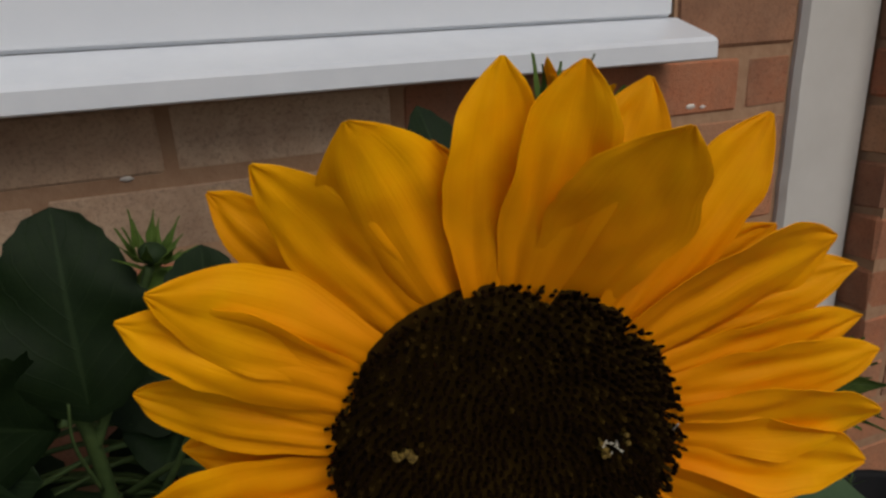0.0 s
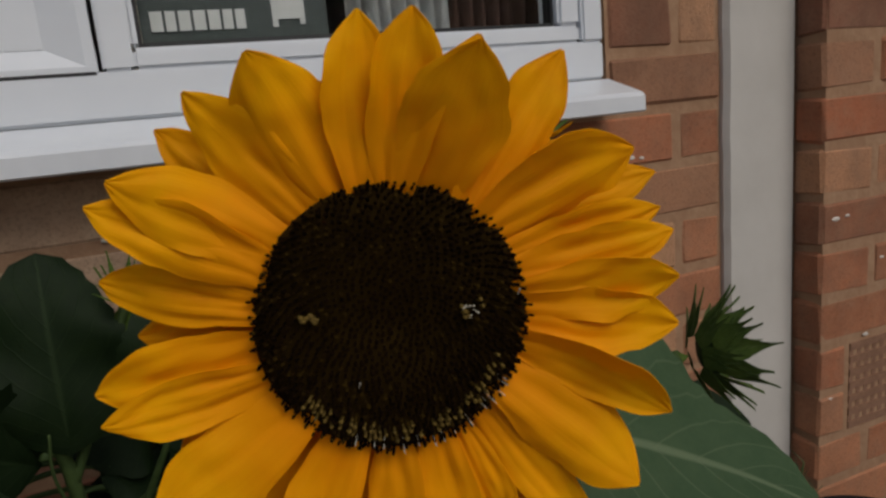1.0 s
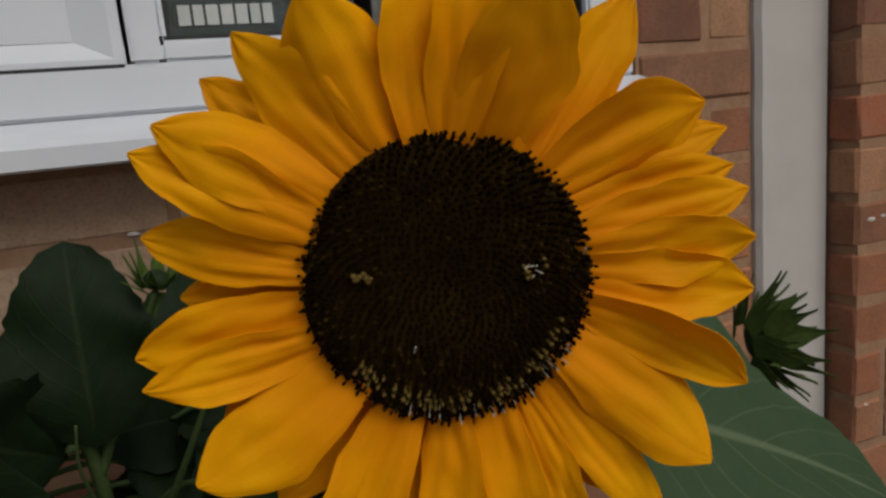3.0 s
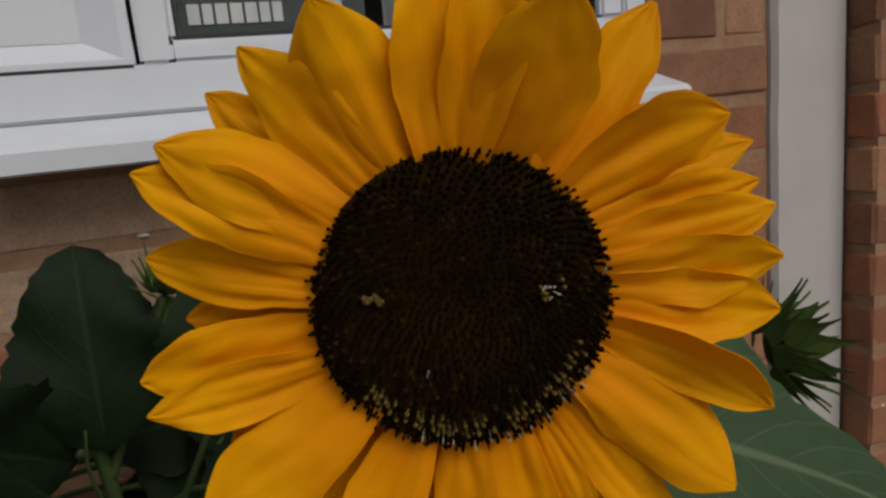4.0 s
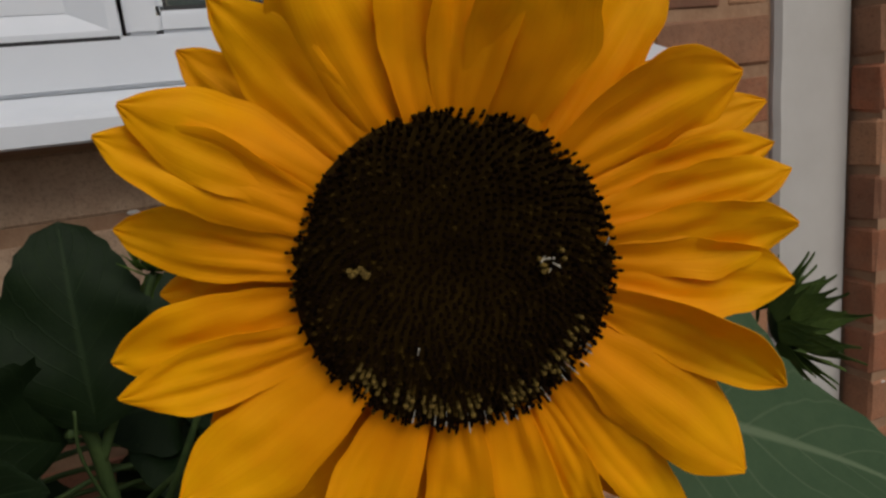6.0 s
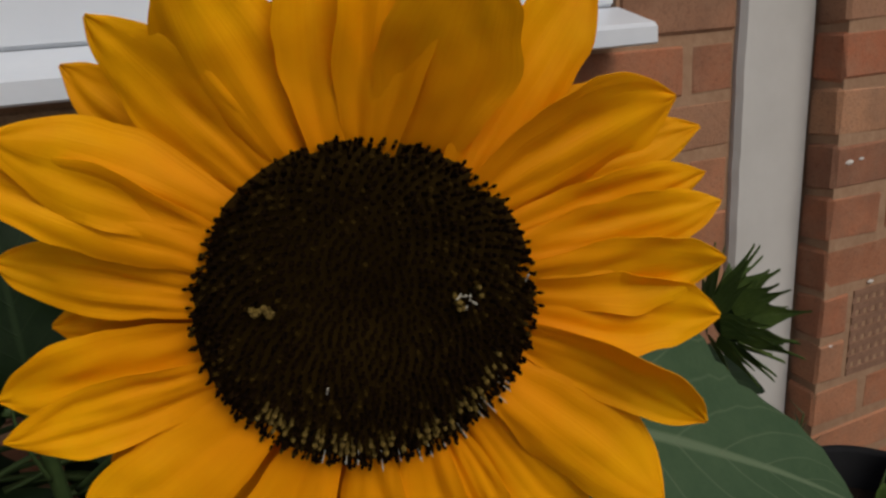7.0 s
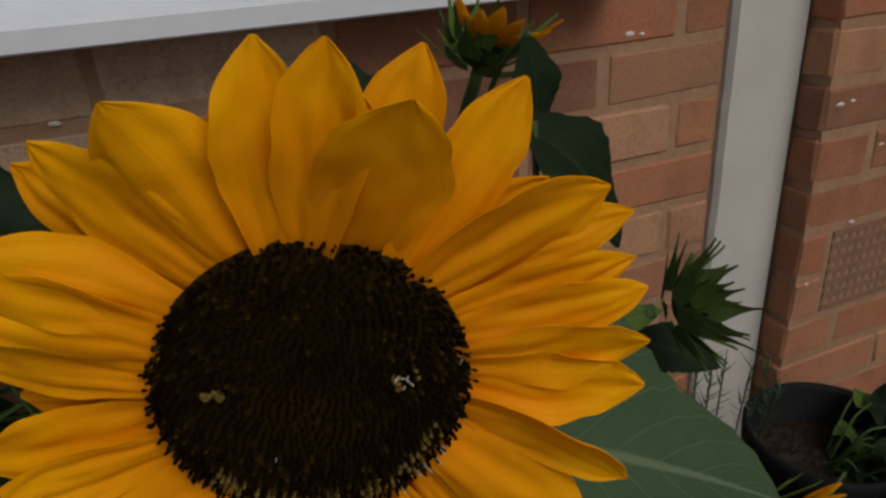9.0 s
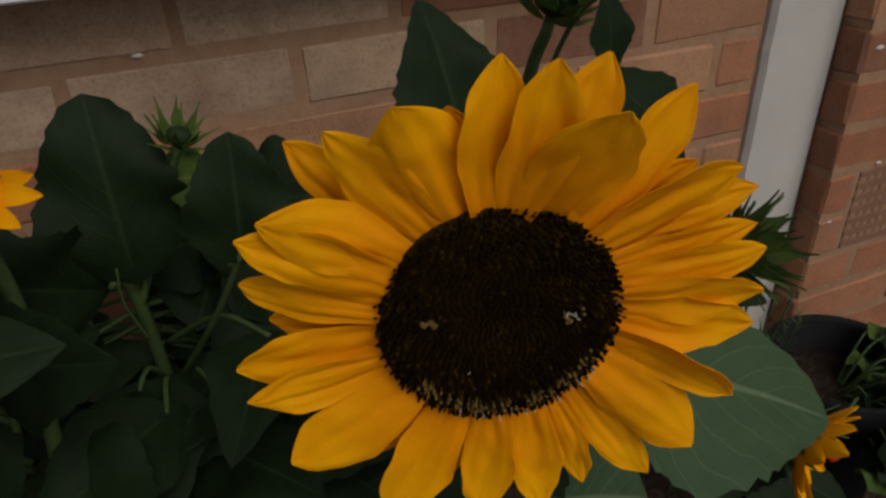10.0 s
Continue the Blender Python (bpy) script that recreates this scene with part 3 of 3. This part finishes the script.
# disc florets in their spiral
pieces, ripe, inner = [], [], []
for i in range(1300):
    a, r = i * 2.39996, 0.0408 * math.sqrt(i / 1300)
    q = r / 0.0408
    c = (r * math.cos(a), r * math.sin(a), dome(r) - 0.0015)
    ang = math.degrees(math.atan2(c[1], c[0]))
    ln = 0.0022 + 0.0022 * max(0, q - 0.35) + random.uniform(0, 0.0009)
    piece = knob(c, (c[0] * 8 + random.uniform(-.2, .2), c[1] * 8 + random.uniform(-.2, .2), 1), ln, 0.00062, random.uniform(0.9, 1.4))
    (ripe if 0.80 < q < 0.91 and -145 < ang < -25 and random.random() < 0.75 else inner if random.random() < 1.25 - 1.3 * q else pieces).append(piece)
cloud_part("floret", pieces, floret, head)
# Closed middle florets, their dark colour also holding the sunk centre's shade.
cloud_part("floret", inner, anther, head, "closed florets of the middle, darkened for the hollow")
cloud_part("floret", ripe, pollen, head, "yellowish ripe florets")
pieces = []
for i in range(210):
    a = 2 * math.pi * i / 210 + random.uniform(-.02, .02)
    r = random.uniform(0.0372, 0.0406)
    lean = random.uniform(0.5, 1.6)
    pieces.append(knob((r * math.cos(a), r * math.sin(a), dome(r) - 0.002), (math.cos(a + random.uniform(-.3, .3)) * lean, math.sin(a + random.uniform(-.3, .3)) * lean, 1), random.uniform(0.0026, 0.0046), 0.00030, 1.8))
cloud_part("stamen", pieces, anther, head, "dark stamens round the rim")
pieces = []
for i in range(17):
    a = radians(random.uniform(-140, -30))
    r = random.uniform(0.0350, 0.0402)
    pieces.append(knob((r * math.cos(a), r * math.sin(a), dome(r)), (math.cos(a) * 1.5, math.sin(a) * 1.5, 1), random.uniform(0.003, 0.006), 0.00017, 1.0, 4))
for _ in range(5):
    pieces.append(knob((0.0232 + random.uniform(-.0025, .0025), 0.0008 + random.uniform(-.002, .002), 0.0012), (random.uniform(-1, 1), random.uniform(-1, 1), 0.6), 0.0024, 0.00028, 1.3))
for x, y in ((-0.0126, -0.0190), (0.0385, 0.0036)):
    pieces.append(knob((x, y, 0.0015), (0.2, 0.8, 0.5), 0.0026, 0.00025, 1.3))
cloud_part("filament", pieces, white_hair, head, "pale fine filaments")
pieces = [knob((-0.0250 + random.uniform(-.003, .003), 0.0036 + random.uniform(-.002, .002), 0.0), (random.uniform(-.5, .5), random.uniform(-.5, .5), 1), 0.003, 0.0007, 1.4) for _ in range(8)]
pieces += [knob((0.0240 + random.uniform(-.0035, .0035), 0.0006 + random.uniform(-.003, .003), 0.0), (random.uniform(-.5, .5), random.uniform(-.5, .5), 1), 0.003, 0.0006, 1.3) for _ in range(7)]
cloud_part("floret", pieces, pollen, head, "small yellowish tuft of florets")


def taper(s):
    return 0.75 + s if s < 0.25 else max(0.06, (1 - (s - 0.25) / 0.75) ** 1.7)


def bract(parent, base, out, up, length, width, material=leaf_fresh, curl=0.3, name="bract"):
    b, o, u = Vector(base), Vector(out).normalized(), Vector(up).normalized()
    side = o.cross(u).normalized()

    def place(s, v):
        w = taper(s) if name != "petal" else max(0.06, (0.5 + s) if s < 0.4 else 0.9 * (1 - ((s - 0.4) / 0.6) ** 2) ** 0.8)
        return b + o * length * s + u * length * curl * s * s + side * (v * w * width / 2) + u * (0.12 * width * v * v)
    return blade(name, place, 10, 4, 0.0007, material, parent)


for i in range(26):
    a = 2 * math.pi * i / 26
    d = Vector((math.cos(a), math.sin(a), 0))
    bract(head, d * 0.022 + Vector((0, 0, -0.020 - 0.002 * (i % 2))), d + Vector((0, 0, 0.05)), (0, 0, -1), 0.036 + 0.006 * (i % 3), 0.012, leaf_shaded, 0.2)

back = DISC_AT - ez * 0.024
stem(sunflower, [FOOT, (-0.435, -0.40, 0.8), (-0.455, -0.42, 1.10), (-0.4804, -0.4991, 1.2778), back - ez * 0.018, back + ez * 0.003], 0.012, 0.0085)
leaf(sunflower, (-0.4236, -0.5392, 1.2433), (-0.3048, -0.5737, 1.1892), 0.112, (0.10, -0.62, 0.75), leaf_grey, droop=0.10, fold=0.12, label="broad grey-green leaf with pale veins")
stem(sunflower, [(-0.457, -0.43, 1.12), (-0.4498, -0.5179, 1.2245), (-0.4232, -0.5393, 1.2431)], 0.0035, 0.0025, "leaf_stalk")
leaf(sunflower, (-0.46, -0.46, 1.08), (-0.545, -0.44, 1.04), 0.09, (-0.2, -0.6, 0.7), leaf_shaded)
leaf(sunflower, (-0.40, -0.47, 1.06), (-0.30, -0.46, 1.00), 0.10, (0.2, -0.6, 0.7), leaf_grey)
leaf(sunflower, (-0.44, -0.46, 1.12), (-0.36, -0.40, 1.07), 0.10, (0.1, -0.7, 0.7), leaf_shaded)

# spiky bud on its own stalk
foot = Vector((-0.27, -0.30, GROUND))
bud_plant = empty("sunflower_bud", foot, "spiky green sunflower bud still closed on its stalk", "flower bud")
BUD, axis = Vector((-0.2685, -0.4600, 1.2148)), Vector((0.90, -0.30, 0.05)).normalized()


def spiky_bud(parent, centre, axis, radius, count, material, spread=1.0, length=1.0):
    o = Vector(parent.location)
    side = axis.cross(Vector((0, 0, 1))).normalized()
    up = side.cross(axis)
    bm = bmesh.new()
    bmesh.ops.create_uvsphere(bm, u_segments=16, v_segments=10, radius=radius * 0.56)
    rot = Matrix((side, up, axis)).transposed().to_4x4()
    for v in bm.verts:
        v.co.z *= 0.75
        v.co = (rot @ v.co) + centre - o
    part("calyx", bm, leaf_shaded, parent, smooth=True)
    for i in range(count):
        ring = i % 3
        a = i * 2.39996
        d = side * math.cos(a) + up * math.sin(a)
        b = centre - o + d * radius * (0.42 + 0.10 * ring) - axis * radius * (0.50 - 0.28 * ring)
        out = axis * (0.55 + 0.30 * ring) * spread + d * (0.85 - 0.20 * ring)
        bract(parent, b, out, d, radius * length * random.uniform(0.9, 1.75), radius * random.uniform(0.36, 0.66), material, -0.05 + 0.2 * random.random())


spiky_bud(bud_plant, BUD, axis, 0.0245, 50, leaf_bud, 0.75, 0.72)
stem(bud_plant, [foot, (-0.27, -0.31, 0.85), (-0.285, -0.37, 1.10), (-0.298, -0.43, 1.195), BUD - axis * 0.022], 0.009, 0.0045)
leaf(bud_plant, (-0.318, -0.375, 1.305), (-0.252, -0.402, 1.232), 0.080, (0.30, -0.70, 0.60), leaf_shaded, droop=0.25, fold=0.2)
stem(bud_plant, [(-0.275, -0.36, 1.08), (-0.31, -0.37, 1.22), (-0.320, -0.376, 1.309)], 0.003, 0.002, "leaf_stalk")
leaf(bud_plant, (-0.350, -0.44, 1.203), (-0.285, -0.460, 1.218), 0.030, (0.1, -0.8, 0.6), leaf_fresh)
leaf(bud_plant, (-0.27, -0.42, 1.17), (-0.225, -0.45, 1.155), 0.035, (0.2, -0.8, 0.5), leaf_shaded)
leaf(bud_plant, (-0.27, -0.36, 1.00), (-0.16, -0.42, 0.95), 0.11, (0.2, -0.6, 0.7), leaf_grey)
leaf(bud_plant, (-0.28, -0.33, 0.95), (-0.33, -0.42, 0.90), 0.11, (-0.1, -0.6, 0.7), leaf_shaded)


def small_flower(parent, centre, axis, radius, petals, sweep, length):
    """A half-open flower: a dark eye, bracts, and petals over part of the round."""
    o = Vector(parent.location)
    side = axis.cross(Vector((0, 0, 1))).normalized()
    up = side.cross(axis)
    spiky_bud(parent, centre, axis, radius, 18, leaf_fresh, 0.7, 0.9)
    for i in range(petals):
        a = radians(sweep[0] + (sweep[1] - sweep[0]) * (i + 0.5) / petals + random.uniform(-6, 6))
        d = side * math.cos(a) + up * math.sin(a)
        bract(parent, centre - o + d * radius * 0.5 + axis * radius * 0.2, d + axis * random.uniform(0.3, 0.8), axis, length * random.uniform(0.85, 1.15), length * 0.46, petal_front if i % 3 else petal_back, random.uniform(-0.1, 0.3), "petal")


foot = Vector((-0.30, -0.16, GROUND))
top_flower = empty("young_sunflower", foot, "half-open yellow sunflower with green bracts by the wall", "sunflower", "young sunflowers in the bed")
small_flower(top_flower, Vector((-0.282, -0.235, 1.326)), Vector((0.35, -0.05, 0.90)).normalized(), 0.033, 8, (-70, 70), 0.036)
stem(top_flower, [foot, (-0.30, -0.17, 0.9), (-0.29, -0.20, 1.22), (-0.285, -0.233, 1.312)], 0.009, 0.005)
leaf(top_flower, (-0.279, -0.30, 1.338), (-0.272, -0.31, 1.264), 0.048, (0.3, -0.9, 0.2), leaf_shaded)
stem(top_flower, [(-0.289, -0.21, 1.22), (-0.284, -0.26, 1.31), (-0.279, -0.30, 1.346)], 0.0025, 0.0018, "leaf_stalk")
leaf(top_flower, (-0.395, -0.31, 1.240), (-0.410, -0.285, 1.352), 0.110, (0.1, -0.95, 0.2), leaf_shaded)
stem(top_flower, [(-0.295, -0.18, 1.05), (-0.35, -0.25, 1.18), (-0.395, -0.31, 1.242)], 0.003, 0.0022, "leaf_stalk")
leaf(top_flower, (-0.32, -0.26, 1.25), (-0.35, -0.33, 1.20), 0.08, (0, -0.9, 0.4), leaf_shaded)

# plants on the other side, their shade carried by the leaf colour
foot = Vector((-0.63, -0.15, GROUND))
side_plant = empty("sunflower_plant", foot, "dark leafy sunflower plant with a small closed bud", "plant")
stem(side_plant, [foot, (-0.64, -0.17, 0.9), (-0.645, -0.19, 1.12), (-0.660, -0.20, 1.145)], 0.008, 0.004)
stem(side_plant, [(-0.645, -0.19, 1.11), (-0.61, -0.19, 1.19), (-0.585, -0.20, 1.247)], 0.004, 0.003)
spiky_bud(side_plant, Vector((-0.582, -0.20, 1.256)), Vector((0.25, -0.3, 0.9)).normalized(), 0.017, 18, leaf_fresh)
leaf(side_plant, (-0.640, -0.205, 1.155), (-0.640, -0.190, 1.292), 0.120, (0.05, -0.95, 0.25), leaf_shaded, wave=0.09, point=0.62, fold=0.1)
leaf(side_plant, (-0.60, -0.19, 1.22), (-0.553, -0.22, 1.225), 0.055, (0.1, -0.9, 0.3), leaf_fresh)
leaf(side_plant, (-0.67, -0.20, 1.14), (-0.760, -0.26, 1.21), 0.110, (-0.1, -0.9, 0.3), leaf_shaded)
leaf(side_plant, (-0.56, -0.28, 1.19), (-0.552, -0.28, 1.278), 0.085, (0.0, -0.95, 0.25), leaf_shaded, point=0.7)
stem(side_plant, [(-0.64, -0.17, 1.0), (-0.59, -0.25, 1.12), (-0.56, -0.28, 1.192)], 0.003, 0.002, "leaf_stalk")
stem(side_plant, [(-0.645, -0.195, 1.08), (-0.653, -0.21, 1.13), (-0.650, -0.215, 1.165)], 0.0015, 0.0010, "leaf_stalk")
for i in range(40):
    # lower leaves, thick, darkened by shade put into their colour
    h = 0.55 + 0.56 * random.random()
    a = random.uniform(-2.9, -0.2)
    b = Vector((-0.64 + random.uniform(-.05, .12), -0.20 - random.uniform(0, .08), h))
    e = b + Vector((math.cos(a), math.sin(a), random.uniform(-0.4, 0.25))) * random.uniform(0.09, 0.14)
    leaf(side_plant, b, e, random.uniform(0.08, 0.13), (math.cos(a) * 0.3, -0.6, 0.7), leaf_shaded, nu=14, nv=10)
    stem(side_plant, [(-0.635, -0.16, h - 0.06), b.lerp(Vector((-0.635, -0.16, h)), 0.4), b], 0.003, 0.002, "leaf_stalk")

foot = Vector((-0.52, -0.10, GROUND))
undergrowth = empty("leafy_plant", foot, "thick dark foliage low against the brick wall", "plant")
stem(undergrowth, [foot, (-0.53, -0.10, 0.8), (-0.55, -0.09, 1.08)], 0.007, 0.003)
# Foliage thickened with added leaves, standing in for shade on the low wall.
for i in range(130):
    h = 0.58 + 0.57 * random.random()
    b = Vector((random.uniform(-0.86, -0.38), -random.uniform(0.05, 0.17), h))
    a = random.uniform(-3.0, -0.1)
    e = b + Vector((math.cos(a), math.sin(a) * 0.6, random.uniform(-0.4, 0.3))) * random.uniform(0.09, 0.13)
    leaf(undergrowth, b, e, random.uniform(0.09, 0.13), (math.cos(a) * 0.3, -0.8, 0.5), leaf_shaded, nu=14, nv=10)
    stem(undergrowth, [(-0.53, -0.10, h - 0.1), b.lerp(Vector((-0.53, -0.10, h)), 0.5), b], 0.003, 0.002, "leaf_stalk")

foot = Vector((-0.74, -0.28, GROUND))
far_flower = empty("young_sunflower", foot, "small yellow-orange sunflower above dark crowded leaves", "sunflower", "young sunflowers in the bed")
small_flower(far_flower, Vector((-0.708, -0.30, 1.282)), Vector((0.25, -0.75, 0.35)).normalized(), 0.019, 13, (0, 360), 0.033)
stem(far_flower, [foot, (-0.735, -0.28, 0.9), (-0.705, -0.285, 1.18), (-0.713, -0.288, 1.273)], 0.008, 0.004)
leaf(far_flower, (-0.73, -0.28, 1.15), (-0.66, -0.37, 1.19), 0.10, (0.1, -0.8, 0.4), leaf_shaded)
leaf(far_flower, (-0.73, -0.28, 1.05), (-0.66, -0.40, 1.04), 0.12, (0.1, -0.7, 0.6), leaf_shaded)
# Extra leaves, partly out of view, added to block light from this side.
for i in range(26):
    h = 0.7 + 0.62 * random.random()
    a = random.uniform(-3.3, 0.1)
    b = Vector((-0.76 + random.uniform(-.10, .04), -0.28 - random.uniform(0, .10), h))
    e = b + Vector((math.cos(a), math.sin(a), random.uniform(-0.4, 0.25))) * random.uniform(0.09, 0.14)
    leaf(far_flower, b, e, random.uniform(0.08, 0.13), (math.cos(a) * 0.3, -0.6, 0.7), leaf_shaded, nu=14, nv=10)
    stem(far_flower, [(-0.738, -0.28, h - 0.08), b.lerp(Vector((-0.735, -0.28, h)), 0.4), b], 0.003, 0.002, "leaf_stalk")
leaf(far_flower, (-0.75, -0.28, 1.10), (-0.84, -0.36, 1.08), 0.12, (-0.1, -0.7, 0.6), leaf_shaded)

foot = Vector((-0.06, -0.30, GROUND))
low_flower = empty("young_sunflower", foot, "orange-yellow sunflower hanging low above dark leaves", "sunflower", "young sunflowers in the bed")
small_flower(low_flower, Vector((-0.100, -0.41, 0.925)), Vector((0.35, -0.70, -0.1)).normalized(), 0.030, 15, (0, 360), 0.050)
stem(low_flower, [foot, (-0.06, -0.31, 0.75), (-0.075, -0.35, 0.91), (-0.107, -0.39, 0.927)], 0.008, 0.005)
leaf(low_flower, (-0.07, -0.33, 0.88), (-0.20, -0.42, 0.90), 0.12, (-0.1, -0.7, 0.7), leaf_shaded)
leaf(low_flower, (-0.06, -0.32, 0.80), (0.03, -0.42, 0.77), 0.12, (0.1, -0.7, 0.7), leaf_shaded)

# ---- black pot with a bushy plant, beside the post ----
POT = Vector((0.157, -0.270, GROUND + 0.018))
pot = tagged(new("plant_pot"), "black plastic plant pot on the bed by the post", "pot")
pot.location = POT
bm = bmesh.new()
prof = [(0.0, 0.0), (0.068, 0.0), (0.088, 0.29), (0.097, 0.295), (0.099, 0.325), (0.094, 0.330), (0.088, 0.322), (0.084, 0.270), (0.0, 0.270)]
rr = [[bm.verts.new((max(r, 0.0005) * math.cos(2 * math.pi * k / 40), max(r, 0.0005) * math.sin(2 * math.pi * k / 40), z)) for k in range(40)] for r, z in prof]
for a, b in zip(rr, rr[1:]):
    for k in range(40):
        bm.faces.new((a[k], a[(k + 1) % 40], b[(k + 1) % 40], b[k]))
part("body", bm, black_plastic, pot, smooth=True)
bm = bmesh.new()
bmesh.ops.create_circle(bm, cap_ends=True, segments=32, radius=0.083, matrix=Matrix.Translation((0, 0, 0.275)))
part("compost", bm, soil, pot, "dark compost")
bush = empty("bushy_plant", POT + Vector((0.01, -0.01, 0.276)), "bushy green bedding plant that spills over the pot", "plant")
for i in range(64):
    a, q = random.uniform(-2.3, 0.5), random.uniform(0.2, 1)
    b = POT + Vector((0.05 * q * math.cos(a), 0.05 * q * math.sin(a), 0.275))
    e = POT + Vector((0.03 + 0.15 * q * math.cos(a), 0.15 * q * math.sin(a), 0.30 + random.uniform(-0.06, 0.05)))
    stem(bush, [b, (b + e) / 2 + Vector((0, 0, 0.02)), e], 0.002, 0.0014)
    leaf(bush, e, e + Vector((random.uniform(-.03, .05), random.uniform(-.065, -.02), random.uniform(-.03, .02))), random.uniform(0.050, 0.080), (random.uniform(-.4, .4), -0.6, 0.8), leaf_fresh if i % 3 == 0 else leaf_shaded, nu=12, nv=8, wave=0.15, point=0.6)
bm = bmesh.new()
for k in range(5):
    bmesh.ops.create_uvsphere(bm, u_segments=8, v_segments=6, radius=0.008, matrix=Matrix.Translation((0.008 * math.cos(k * 1.26), 0.004 * k - 0.01, 0.008 * math.sin(k * 1.26))) @ Matrix.Diagonal((1.2, 0.5, 1, 1)))
bloom = part("bloom", bm, red_petal, bush, "small red bloom", smooth=True)
bloom.location = Vector((-0.034, -0.40, 0.868)) - Vector(bush.location)
stem(bush, [POT + Vector((-0.02, -0.04, 0.275)), (0.06, -0.36, 0.87), (-0.032, -0.396, 0.863)], 0.002, 0.0015)

# thin feathery sprigs in front of the post
sprig_plant = empty("feathery_plant", (0.06, -0.15, GROUND + 0.012), "thin feathery grey-green sprigs before the post", "plant")
for i in range(9):
    b = Vector((0.022 + 0.010 * i, -0.15, GROUND + 0.01))
    e = Vector((0.007 + 0.016 * i, -0.20 + random.uniform(-.03, .03), 0.875 + random.uniform(-0.03, 0.06)))
    stem(sprig_plant, [b, (b + e) / 2 + Vector((0.01, 0, 0)), e], 0.0015, 0.001)
    for k in range(10):
        p = e.lerp(b, k * 0.025)
        a = random.uniform(0, 6.28)
        o = Vector(sprig_plant.location)
        bract(sprig_plant, p - o, (math.cos(a), math.sin(a), 0.9), (0, 0, 1), 0.022, 0.003, leaf_grey, 0.1, "leaf")
